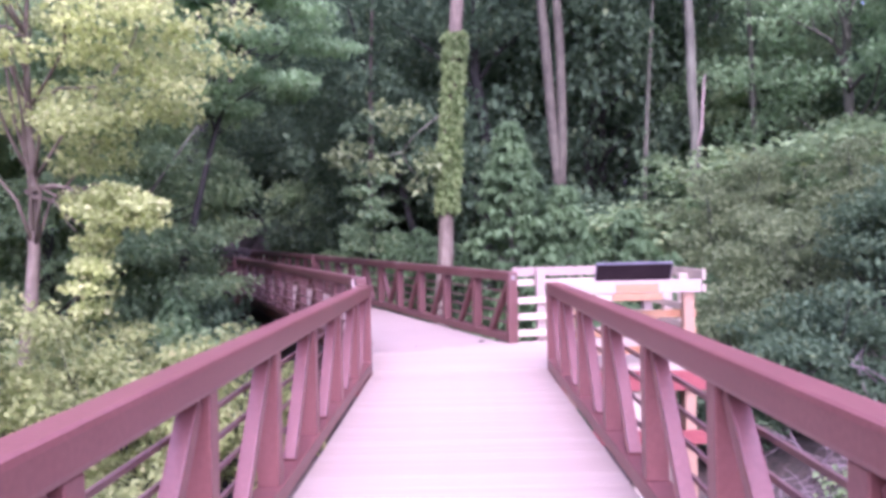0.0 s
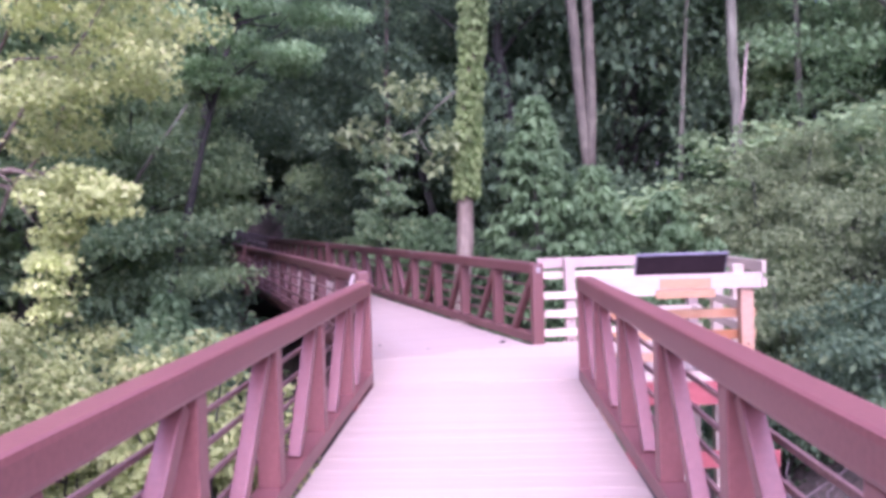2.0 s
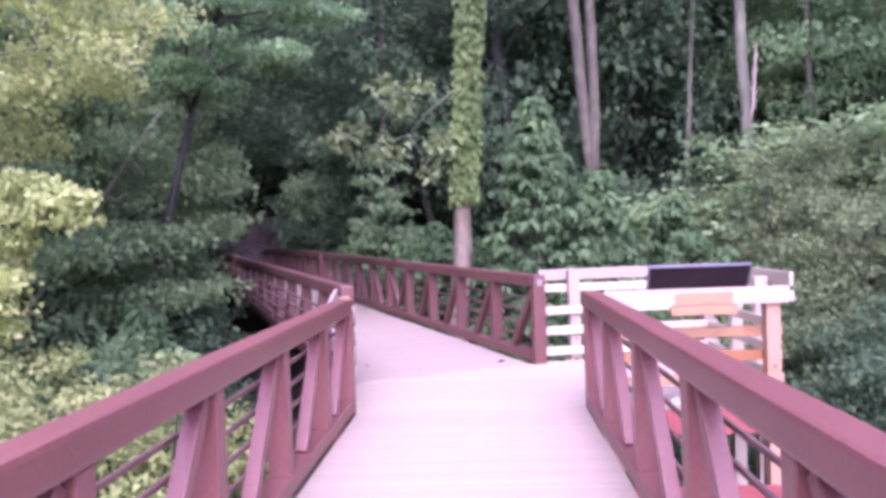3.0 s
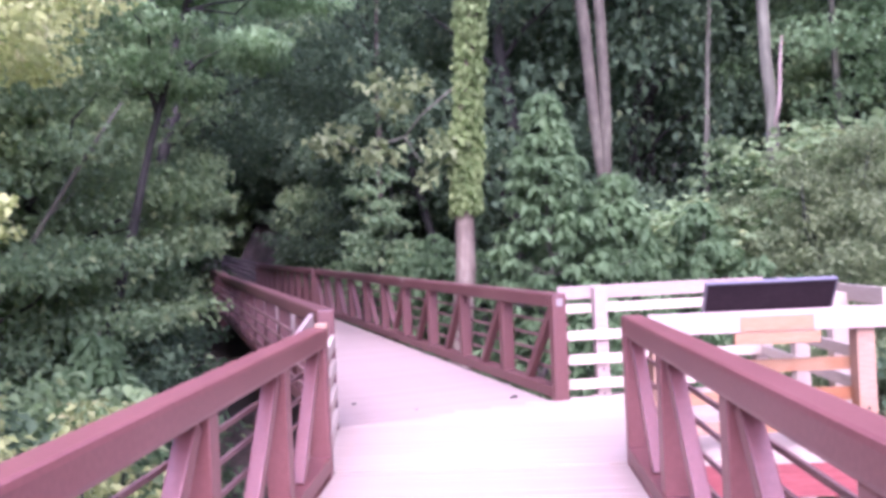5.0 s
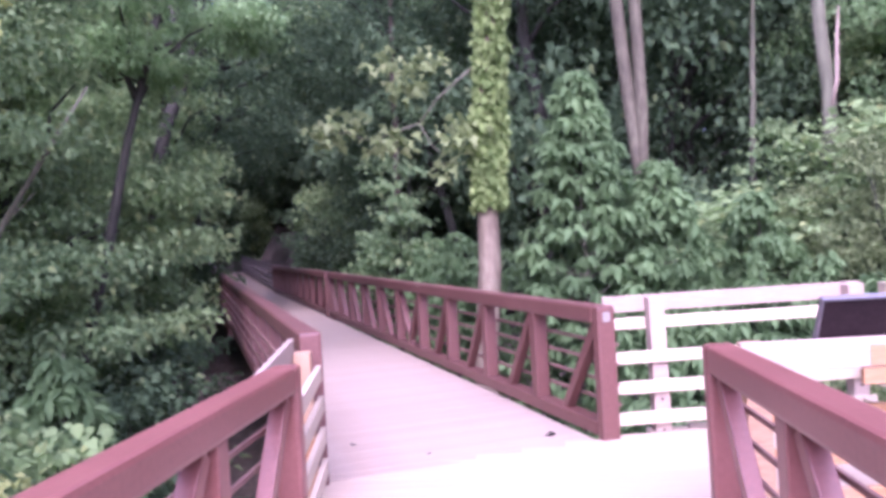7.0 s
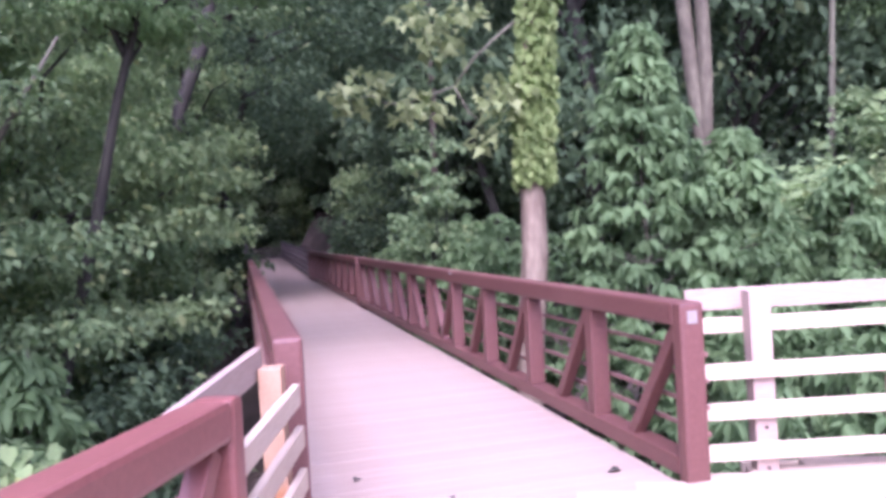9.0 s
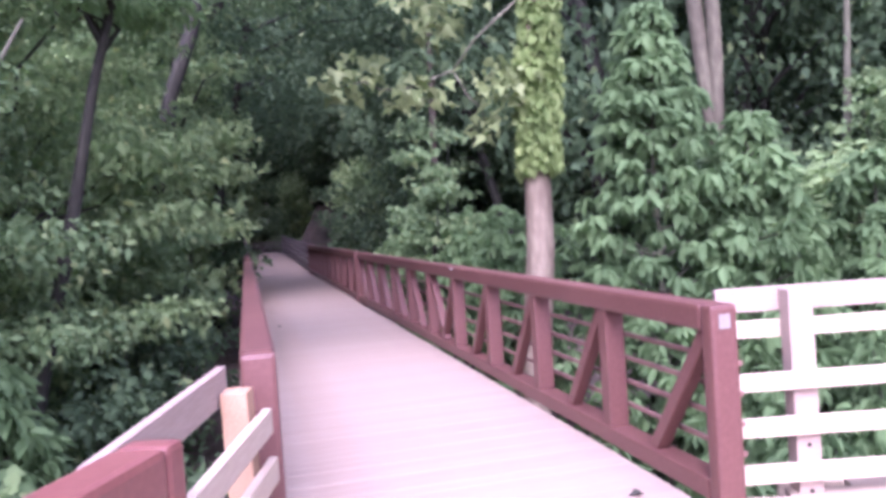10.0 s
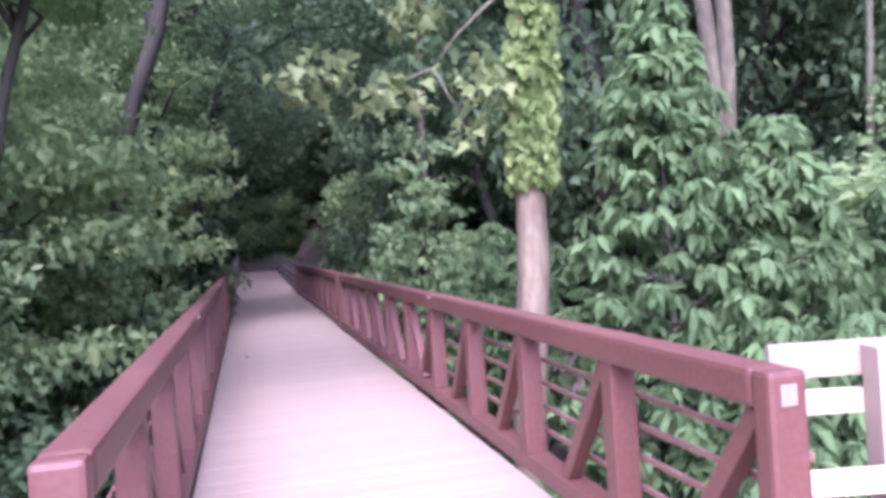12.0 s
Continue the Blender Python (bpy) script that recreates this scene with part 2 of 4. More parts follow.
def leaves(name, mat, centres, spread, count, size, shape="blade", tilt=0.5, droop=0.2, seed=1, flat=0.5, outward=0.4, stray=1.4):
    """One mesh of many leaves: count of them in sprays round the centres (x, y, z); spread is the sprays' radius,
    flat squeezes them in height, tilt turns the blades off the level, droop hangs their tips; outward is the share of blades that radiate from
    their spray, stray how far they turn off that."""
    rng = np.random.default_rng(seed)
    c = np.asarray(centres, float)
    pick = rng.integers(0, len(c), count)
    d = rng.normal(size=(count, 3))
    d /= np.linalg.norm(d, axis=1)[:, None]
    rad = rng.random(count) ** 0.5
    off = d * rad[:, None] * spread
    off[:, 2] *= flat
    pos = c[pick] + off
    yaw = np.where(rng.random(count) < outward, np.arctan2(off[:, 1], off[:, 0]), 0) + rng.normal(0, stray, count)
    nod = -np.abs(rng.normal(droop, tilt * 0.6, count)) + rng.normal(0, tilt * 0.4, count)
    roll = rng.normal(0, tilt, count)
    s = size * rng.uniform(0.55, 1.25, count)
    ax = np.stack([np.cos(yaw) * np.cos(nod), np.sin(yaw) * np.cos(nod), np.sin(nod)], 1)
    side = np.stack([-np.sin(yaw), np.cos(yaw), np.zeros(count)], 1)
    up = np.cross(ax, side)
    side2 = side * np.cos(roll)[:, None] + up * np.sin(roll)[:, None]
    up2 = np.cross(ax, side2)
    out = np.array(SHAPES[shape])
    k = len(out)
    u, v = out[:, 0], out[:, 1]
    lift = np.abs(v) * 0.45 - 0.25 * u * u
    verts = (pos[:, None, :] + s[:, None, None] * (u[None, :, None] * ax[:, None, :] + v[None, :, None] * side2[:, None, :]
             + lift[None, :, None] * up2[:, None, :])).reshape(-1, 3)
    # each blade folds along its midrib: two halves from base to tip
    h = k // 2
    left, right = list(range(0, h + 1)), [0] + list(range(k - 1, h - 1, -1))
    right = right[::-1]
    faces_l = np.arange(count)[:, None] * k + np.array(left)[None, :]
    faces_r = np.arange(count)[:, None] * k + np.array(right)[None, :]
    n = h + 1
    loops = np.concatenate([faces_l, faces_r], 1).reshape(-1)
    me = bpy.data.meshes.new(name)
    me.vertices.add(len(verts))
    me.vertices.foreach_set("co", verts.reshape(-1))
    me.loops.add(len(loops))
    me.loops.foreach_set("vertex_index", loops)
    me.polygons.add(count * 2)
    me.polygons.foreach_set("loop_start", np.arange(count * 2) * n)
    me.update(calc_edges=True)
    me.materials.append(mat)
    return me


def mesh_part(name, me, parent, label=""):
    ob = new(name, me)
    ob.parent = parent
    return tagged(ob, label)


# ---- plan ----
RAIL = 1.07                    # height of the bridge railings
B1_RUN, B2_RUN = 1.31, 1.38    # from upright to upright
B1_END = 11.43                 # where the first bridge ends
B2 = pose(0.731, 13.61, 0.05, 0.72, 0, 21.8)   # the second bridge: its y runs along it, x = 0 is its right inner face
B2_WIDTH = 2.19


# ---- ground ----
def smooth(a, b, x):
    u = min(max((x - a) / (b - a), 0.0), 1.0)
    return u * u * (3 - 2 * u)


def land(x, y):
    """Height of the ravine's floor and of the wooded banks round it."""
    z = -2.7 + 3.3 * smooth(2.6, 10.0, x) + 2.0 * smooth(10, 32, x)
    z += 1.7 * smooth(15, 30, y) * (1 - smooth(2, 9, x)) + 9.0 * smooth(34, 95, y)
    z += 3.5 * smooth(10, 40, -x) + 2.6 * smooth(2, 9, -y)
    z += 0.45 * noise.noise(Vector((x * 0.16, y * 0.16, 0))) + 0.16 * noise.noise(Vector((x * 0.7, y * 0.7, 3)))
    # keep the soil below the decks
    s = (y - 13.61) * 0.9285 - (x - 0.731) * 0.3714
    w = (x - 0.731) * 0.9285 + (y - 13.61) * 0.3714
    if -3 < s and -4.5 < w < 2.4:
        z = min(z, -0.75 + 0.012 * s)
    if y < 14.5 and abs(x) < 3.6:
        z = min(z, -1.3)
    return z


def build_ground():
    axis = sorted(set([-400, -250, -160, -110, -80] + list(range(-60, -26, 3)) + [v * 0.8 for v in range(-30, 42)] + list(range(36, 62, 3))
                      + list(range(65, 120, 6)) + [140, 200, 300, 400]))
    bm = bmesh.new()
    grid = [[bm.verts.new((x, y, land(x, y))) for x in axis] for y in axis]
    for j in range(len(axis) - 1):
        for i in range(len(axis) - 1):
            bm.faces.new((grid[j][i], grid[j][i + 1], grid[j + 1][i + 1], grid[j + 1][i]))
    tagged(part("ground", bm, SOIL, smooth=True), "wooded ravine ground covered in leaf litter and soil", "ground", kind="structure")


build_ground()


# ---- bridges ----
def railing(name, panels, run, side, at, label, plate=None, paint=PAINT, short=0.0):
    """A truss railing of painted steel tube. y runs along it, x = 0 is its inner face, side the way its thickness goes, short what its last panel lacks."""
    t = thing(name, label, "railing", at, "truss railings of the footbridge")
    w = 0.16 * side
    length, n = panels * run - short, panels
    mid = w / 2
    bm = bmesh.new()
    block(bm, (0, 0.1075, RAIL - 0.145), (w, length - 0.1075, RAIL), 0.026)
    chord = part("top_chord", bm, paint, t)
    for y in (length * 0.39, length * 0.39 + 0.07):
        bm = bmesh.new()
        bmesh.ops.create_cone(bm, cap_ends=True, segments=6, radius1=0.014, radius2=0.012, depth=0.012,
                              matrix=pose(-0.004 * side, y, RAIL - 0.03, 0, 90, 0))
        part("splice_bolt", bm, PLATE, chord, "bright splice bolt")
    bm = bmesh.new()
    block(bm, (0, 0.11, 0.025), (w, length - 0.11, 0.135), 0.01)
    part("bottom_chord", bm, paint, t)
    ends = []
    for k in (0, 1):
        bm = bmesh.new()
        y = 0.0 if k == 0 else length - 0.11
        block(bm, (0.002 * side, y + 0.002, -0.32), (w - 0.002 * side, y + 0.108, RAIL - 0.001), 0.022)
        ends.append(part("end_post", bm, paint, t))
    post = bmesh.new()
    block(post, (0.012 * side, -0.062, 0.134), (w - 0.012 * side, 0.062, RAIL - 0.144), 0.008)
    post_mesh = finish("upright", post, paint)
    slants = []
    for way in (1, -1):
        bm = bmesh.new()
        bar(bm, (mid, way * 0.10, RAIL - 0.165), (mid, way * 0.74, 0.125), 0.085, 0.085, 0.008, (1, 0, 0))
        slants.append(finish("diagonal", bm, paint))
    for i in range(n + 1):
        y = 0.055 if i == 0 else length - 0.055 if i == n else i * run
        if 0 < i < n:
            o = new("upright", post_mesh)
            o.parent, o.location = t, (0, y, 0)
        up = i * run < length / 2
        if i < n and up or i > 0 and not up:
            o = new("diagonal", slants[0] if up else slants[1])
            o.parent, o.location = t, (0, y, 0)
    for z in (0.27, 0.43, 0.59, 0.75):
        bm = bmesh.new()
        bar(bm, (w + 0.014 * side, 0.02, z), (w + 0.014 * side, length - 0.02, z), 0.022, 0.028, 0.004)
        part("safety_rod", bm, ROD, t)
    if plate is not None:
        bm = bmesh.new()
        block(bm, (mid - 0.032, -0.003, RAIL - 0.125), (mid + 0.032, 0.004, RAIL - 0.05), 0.001)
        part("maker_plate", bm, PLATE, ends[0], "small blank aluminium plate")
    return t


B1_SHORT = 0.10
B1_LONG = 14 * B1_RUN - B1_SHORT
B1_START = B1_END - B1_LONG
railing("bridge_railing", 14, B1_RUN, -1, pose(-1.08, B1_START, 0), "red-brown painted steel truss railing along the pale plank deck", short=B1_SHORT)
railing("bridge_railing", 14, B1_RUN, 1, pose(1.055, B1_START, 0), "red-brown painted steel truss railing beside the viewing platform", short=B1_SHORT)
B2_LONG = 10 * B2_RUN
railing("bridge_railing", 10, B2_RUN, 1, B2, "red-brown steel truss railing with a metal plate on its end", True, PAINT_SHADED)
railing("bridge_railing", 10, B2_RUN, -1, B2 @ pose(-B2_WIDTH, -0.07, 0), "red-brown painted steel truss railing overhung by dark foliage", paint=PAINT_SHADED)
B3 = B2 @ pose(0, B2_LONG + 0.35, 0)
B3_LONG = 10 * B2_RUN
railing("bridge_railing", 10, B2_RUN, 1, B3, "red-brown painted steel truss railing in deep tree shade", paint=PAINT_SHADED)
railing("bridge_railing", 10, B2_RUN, -1, B3 @ pose(-B2_WIDTH, 0, 0), "red-brown painted steel truss railing in deep tree shade", paint=PAINT_SHADED)


def girder(name, x0, x1, length, at):
    t = thing(name, "red-brown steel floor beams under the plank deck", "bridge beams", at)
    for x in (x0, x1):
        bm = bmesh.new()
        block(bm, (x - 0.05, 0.15, -0.30), (x + 0.05, length - 0.15, -0.055), 0.008)
        part("beam", bm, PAINT, t)
    bm = bmesh.new()
    mid = (x0 + x1) / 2
    block(bm, (mid - 0.17, 0.15, -0.095), (mid + 0.17, length - 0.15, -0.0505), 0.004)
    part("nailing_board", bm, OLD_SHADED, t, "weathered nailing board under the planks")
    for k in range(int(length / 2.5) + 1):
        bm = bmesh.new()
        y = 0.3 + k * (length - 0.6) / int(length / 2.5)
        block(bm, (x0 + 0.052, y - 0.04, -0.26), (x1 - 0.052, y + 0.04, -0.10), 0.006)
        part("cross_beam", bm, PAINT, t)


girder("bridge_beams", -0.95, 0.95, B1_LONG, pose(0, B1_START, 0))
girder("bridge_beams", -2.02, -0.13, B2_LONG, B2)
girder("bridge_beams", -2.02, -0.13, B3_LONG, B3)


# ---- timber railings and platform ----
def timber_post(parent, x, y, top, foot, mat=LUMBER, size=0.13):
    bm = bmesh.new()
    block(bm, (x - size / 2, y - size / 2, foot), (x + size / 2, y + size / 2, top), 0.007)
    post = part("post", bm, mat, parent)
    for z in (0.2, 0.45):
        bm = bmesh.new()
        bmesh.ops.create_cone(bm, cap_ends=True, segments=8, radius1=0.013, radius2=0.011, depth=0.01,
                              matrix=pose(x, y - size / 2 - 0.003, z - 0.13, 90, 0, 0))
        part("carriage_bolt", bm, BARK_DARK, post, "dark bolt head")


def timber_rail(name, p, q, top, label, posts, boards, side, foot=-0.25, mats=None, post_tops=None, thick=0.13, at=None):
    """A timber railing from p to q: posts at the given runs, boards (lower edge, upper edge, +1 in front of the posts or -1 behind,
    what is added to its end and to its start). at replaces the place on the level that p and q give."""
    p, q = Vector((*p, 0)), Vector((*q, 0))
    l = (q - p).length
    t = thing(name, label, "railing", at or Matrix.Translation(p) @ pose(0, 0, 0, 0, 0, math.degrees(math.atan2(q.y - p.y, q.x - p.x))), "timber railings of the platform")
    mats = mats or {}
    for i, s in enumerate(posts):
        timber_post(t, s, 0, (post_tops or {}).get(i, top - 0.05), foot, mats.get(("post", i), LUMBER), thick)
    for i, (lo, hi, way, *more) in enumerate(boards):
        bm = bmesh.new()
        y = way * side * 0.087
        jig = random.uniform(-0.012, 0.012)
        block(bm, (-0.02 + jig + (more[1] if len(more) > 1 else 0), y - 0.019, lo), (l + 0.02 + jig + (more[0] if more else 0), y + 0.019, hi), 0.005)
        part("rail_board", bm, mats.get(i, LUMBER), t)
    return t


BACK = ((0.84, 13.85), (2.98, 14.15))
NEAR = ((1.26, 11.51), (2.92, 11.56))
LEVELS = [(1.035, 1.168, -1), (0.89, 0.985, -1), (0.63, 0.725, 1), (0.385, 0.485, 1), (0.135, 0.235, 1)]
timber_rail("platform_railing", *BACK, 1.2, "new pale lumber railing of five boards on square posts", (0.40, 2.08), LEVELS, -1, foot=-2.2, mats={0: WORN, ("post", 0): WORN, ("post", 1): WORN}, post_tops={0: 1.155, 1: 1.155})
timber_rail("platform_railing", (2.98, 13.98), (2.98, 11.74), 1.15, "new pale lumber railing along the platform's far side", (0.75, 1.6), LEVELS, -1, foot=-2.2)
timber_rail("platform_railing", *NEAR, 1.1, "pale lumber railing with an orange-stained second board, carrying a sign", (0.08, 1.55),
            [(0.905, 1.06, -1), (0.585, 0.68, 1), (0.36, 0.455, 1), (0.14, 0.235, 1), (0.815, 0.90, -1, -0.47, 0.62)], 1, foot=-2.2,
            mats={0: CAPBOARD, 1: STAINED, 2: STAINED, 3: TAN, 4: STAINED, ("post", 0): TAN, ("post", 1): TAN})
timber_rail("side_railing", (-1.19, 11.30), (-1.355, 12.55), 1.12, "short new lumber railing joining the two bridges", (0.24, 1.16),
            [(0.955, 1.10, 1), (0.80, 0.905, -1, 0.0, 0.17), (0.58, 0.685, -1, 0.04, 0.17), (0.36, 0.465, -1, 0.06, 0.17), (0.14, 0.245, -1, 0.06, 0.17)], 1, foot=-0.6, mats={0: WORN, ("post", 0): TAN, ("post", 1): TAN}, thick=0.11, post_tops={0: 0.95, 1: 1.02}, at=pose(-1.19, 11.30, -0.05, 0, -2.3, 97.5))


def cap_stain():
    near = next(o for o in bpy.data.objects if o.name.startswith("platform_railing") and abs(o.matrix_basis.translation.y - NEAR[0][1]) < 0.01)
    bm = bmesh.new()
    block(bm, (0.64, -0.1105, 0.912), (1.17, -0.107, 1.02), 0.001)
    part("stained_face", bm, STAINED, near, "orange-stained face of the top board")


cap_stain()


def sign():
    """A slanted reading panel seen from behind, on two brackets behind the platform's near railing."""
    u = Vector((1.0, 0.04, 0.0)).normalized()
    top = Vector((1.67, 11.40, 1.275))
    low = top + Vector((-0.008, 0.20, -0.36))
    down = (low - top)
    n = u.cross(down).normalized()
    m = Matrix((u, down.normalized(), n)).transposed().to_4x4()
    m.translation = top
    t = thing("interpretive_sign", "slanted dark-backed reading panel with a grey edge on the platform railing", "sign", m)
    bm = bmesh.new()
    block(bm, (0.012, 0.012, -0.012), (0.928, down.length - 0.012, 0.012), 0.002)
    part("panel", bm, PANEL, t)
    for a, b in (((0, 0, -0.02), (0.94, 0.0118, 0.02)), ((0, down.length - 0.0118, -0.02), (0.94, down.length, 0.02)),
                 ((0, 0.0122, -0.018), (0.0118, down.length - 0.0122, 0.018)), ((0.9282, 0.0122, -0.018), (0.94, down.length - 0.0122, 0.018))):
        bm = bmesh.new()
        block(bm, a, b, 0.002)
        part("frame_edge", bm, EDGE, t)
    inv = m.inverted()
    for x in (0.25, 0.77):
        bm = bmesh.new()
        foot = m @ Vector((x, 0.36, 0))
        block(bm, (foot.x - 0.03, 11.47, foot.z - 0.03), (foot.x + 0.03, foot.y + 0.02, foot.z + 0.01), 0.004, inv)
        part("bracket", bm, PANEL, t)


sign()


def under_platform():
    t = thing("timber_substructure", "red-stained beams and tan posts under the viewing platform", "platform")
    for a, b, mt, nm in (((1.22, 11.44, -0.29), (3.1, 11.485, -0.045), REDWOOD, "rim_beam"), ((1.22, 11.44, -0.95), (3.1, 11.485, -0.78), REDWOOD, "brace_beam"),
                         ((3.055, 11.49, -0.29), (3.1, 14.1, -0.045), REDWOOD, "rim_beam"), ((1.16, 14.22, -0.29), (3.1, 14.265, 0.0), LUMBER, "rim_beam"),
                         ((1.225, 11.49, -2.6), (1.365, 11.63, -0.045), LUMBER, "leg"), ((2.75, 11.56, -2.6), (2.89, 11.70, -0.045), STAINED, "leg"),
                         ((2.1, 11.49, -2.6), (2.24, 11.63, -0.045), LUMBER, "leg"), ((2.75, 13.8, -2.6), (2.89, 13.94, -0.045), LUMBER, "leg"),
                         ((-1.4, 11.44, -0.29), (1.21, 11.485, -0.05), REDWOOD, "rim_beam")):
        bm = bmesh.new()
        block(bm, a, b, 0.005)
        part(nm, bm, mt, t)


under_platform()


# ---- far end of the walk ----
FAR = B3 @ pose(0, B3_LONG + 0.05, 0, 0.9)   # the long timber landing, rising a little more than the bridges
FAR_LONG = 21.6


def far_end():
    dim_wood = {i: OLD_SHADED for i in range(5)}
    dim_wood.update({("post", i): OLD_SHADED for i in range(10)})
    posts = [0.1 + 2.36 * i for i in range(10)]
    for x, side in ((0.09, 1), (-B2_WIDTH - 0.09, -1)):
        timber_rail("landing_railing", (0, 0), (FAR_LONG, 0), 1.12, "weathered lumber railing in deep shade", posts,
                    [(lo - 0.06, hi - 0.06, 1) for lo, hi, _ in LEVELS], side, foot=-0.6, mats=dim_wood, at=FAR @ pose(x, 0, 0, 0, 0, 90))
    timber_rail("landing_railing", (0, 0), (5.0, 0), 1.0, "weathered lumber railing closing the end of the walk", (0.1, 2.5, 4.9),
                [(lo - 0.06, hi - 0.06, -1) for lo, hi, _ in LEVELS[2:]], 1, foot=-0.6, mats=dim_wood, at=FAR @ pose(-B2_WIDTH - 0.2, FAR_LONG + 1.2, 0))


far_end()


# ---- woods ----
def cluster(rng, centre, radii, n, shell=0.55):
    d = rng.normal(size=(n, 3))
    d /= np.linalg.norm(d, axis=1)[:, None]
    r = shell + (1 - shell) * rng.random(n)
    return np.asarray(centre) + d * r[:, None] * np.asarray(radii)


def tree(name, label, at, height, radius, bark, foliage, crown, count, size, seed, lean=(0, 0), low=0.35, shape="blade", sprays=40, flat=0.45, spread=0.9, bare=0.15, group="", category="tree", tilt=0.5, droop=0.25):
    """A tapered trunk with limbs that carry sprays of leaves. crown: half width and half height of the leafy part, low: where it begins."""
    rng = np.random.default_rng(seed)
    t = thing(name, label, category, at, group)
    tip = np.array((lean[0], lean[1], height))
    pts = curve_pts((0, 0, -0.4), tip, 9, radius * 0.5, rng)
    bm = bmesh.new()
    tube(bm, pts, [radius * (1.25 if i == 0 else 1.05 - 0.85 * i / 9) for i in range(10)], 12, 0.35, seed)
    middle = np.array((lean[0] * 0.7, lean[1] * 0.7, height * low + crown[1]))
    cs = cluster(rng, middle, (crown[0], crown[0], crown[1]), sprays)
    for c in cs[:: max(1, len(cs) // 16)]:
        u = min(max((c[2] - 0.35 * crown[1]) / height, 0.2), 0.95)
        start = np.array((lean[0] * u, lean[1] * u, height * u))
        limb = curve_pts(start, c, 4, 0.12, rng, -0.15)
        r = radius * 0.34
        tube(bm, limb, [r, r * 0.75, r * 0.5, r * 0.3, r * 0.12], 6, 0.2, seed)
    part("trunk", bm, bark, t, smooth=True)
    mesh_part("crown", leaves("crown", foliage, cs, spread, count, size, shape, tilt, droop, seed, flat), t)
    return t


def off_walk(x, y, room=0.0):
    """The same place, moved aside where it would stand in the way of the far landing."""
    s = (y - 13.61) * 0.9285 - (x - 0.731) * 0.3714
    w = (x - 0.731) * 0.9285 + (y - 13.61) * 0.3714
    if 24 < s < 55 and -4.6 - room < w < 2.4 + room:
        d = (2.4 + room if w > -1.1 else -4.6 - room) - w
        x, y = x + d * 0.9285, y + d * 0.3714
    return x, y


def on_land(x, y, dz=0.0):
    return pose(x, y, land(x, y) + dz, 0, 0, 0)


def bush(name, label, at, half, foliage, count, size, seed, shape="blade", sprays=24, spread=0.5, flat=0.6, category="shrub", bark=None, tilt=0.5, droop=0.25, group="", outward=0.4, stray=1.4):
    """Stems from one foot, with sprays of leaves on them."""
    rng = np.random.default_rng(seed)
    t = thing(name, label, category, at, group)
    cs = cluster(rng, (0, 0, half[2]), half, sprays, 0.3)
    cs = cs[cs[:, 2] > 0.1]
    bm = bmesh.new()
    for c in cs[:: max(2, len(cs) // 30)]:
        tube(bm, curve_pts((rng.normal(0, 0.08), rng.normal(0, 0.08), -0.2), c, 4, 0.06, rng), [0.03, 0.024, 0.018, 0.012, 0.005], 5)
    part("trunk" if category == "tree" else "branchwork", bm, bark or BARK_DARK, t, smooth=True)
    mesh_part("foliage", leaves("foliage", foliage, cs, spread, count, size, shape, tilt, droop, seed, flat, outward, stray), t)
    return t


# the yellow-green tree beside the first bridge and the shrubs at its foot
def yellow_tree():
    """An open crown above a bare trunk, with one lower bough that hangs by itself."""
    z0 = land(-5.6, 12.0)
    t = thing("yellow_green_tree", "slender tree with yellow-green leaves and a low hanging bough", "tree", pose(-5.6, 12.0, z0))
    rng = np.random.default_rng(11)
    bm = bmesh.new()
    stem = curve_pts((-0.25, 0, -0.4), (0.25, 0.1, 6.3 - z0), 10, 0.07, rng)
    tube(bm, stem, [0.13, 0.12, 0.11, 0.105, 0.095, 0.08, 0.06, 0.045, 0.032, 0.02, 0.01], 12, 0.3, 11)
    cs = cluster(rng, (0.2, 0, 4.75 - z0), (2.5, 2.1, 2.2), 125, 0.55)
    cs = cs[cs[:, 2] > 2.55 - z0]
    for i, c in enumerate(cs[::8]):
        limb = curve_pts(stem[5 + i % 4], c, 5, 0.1, rng, -0.1)
        tube(bm, limb, [0.03, 0.022, 0.016, 0.011, 0.007, 0.003], 6, 0.2, 11)
    low = np.concatenate([cluster(rng, (1.3, -0.3, 2.1 - z0), (0.85, 0.5, 0.34), 26, 0.1), cluster(rng, (0.95, -0.3, 1.3 - z0), (0.3, 0.4, 0.75), 14, 0.1)])
    for c in low[::7]:
        tube(bm, curve_pts((-0.02, 0, 2.35 - z0), c, 5, 0.05, rng, -0.15), [0.024, 0.02, 0.016, 0.012, 0.008, 0.003], 6, 0.2, 12)
    part("trunk", bm, BARK_PINK, t, smooth=True)
    mesh_part("crown", leaves("crown", LEAF_YELLOW, cs, 0.44, 21000, 0.07, "broad", 0.8, 0.3, 11, 0.5), t)
    mesh_part("low_bough", leaves("low_bough", LEAF_YELLOW, low, 0.27, 3400, 0.07, "broad", 0.8, 0.3, 12, 0.45), t)


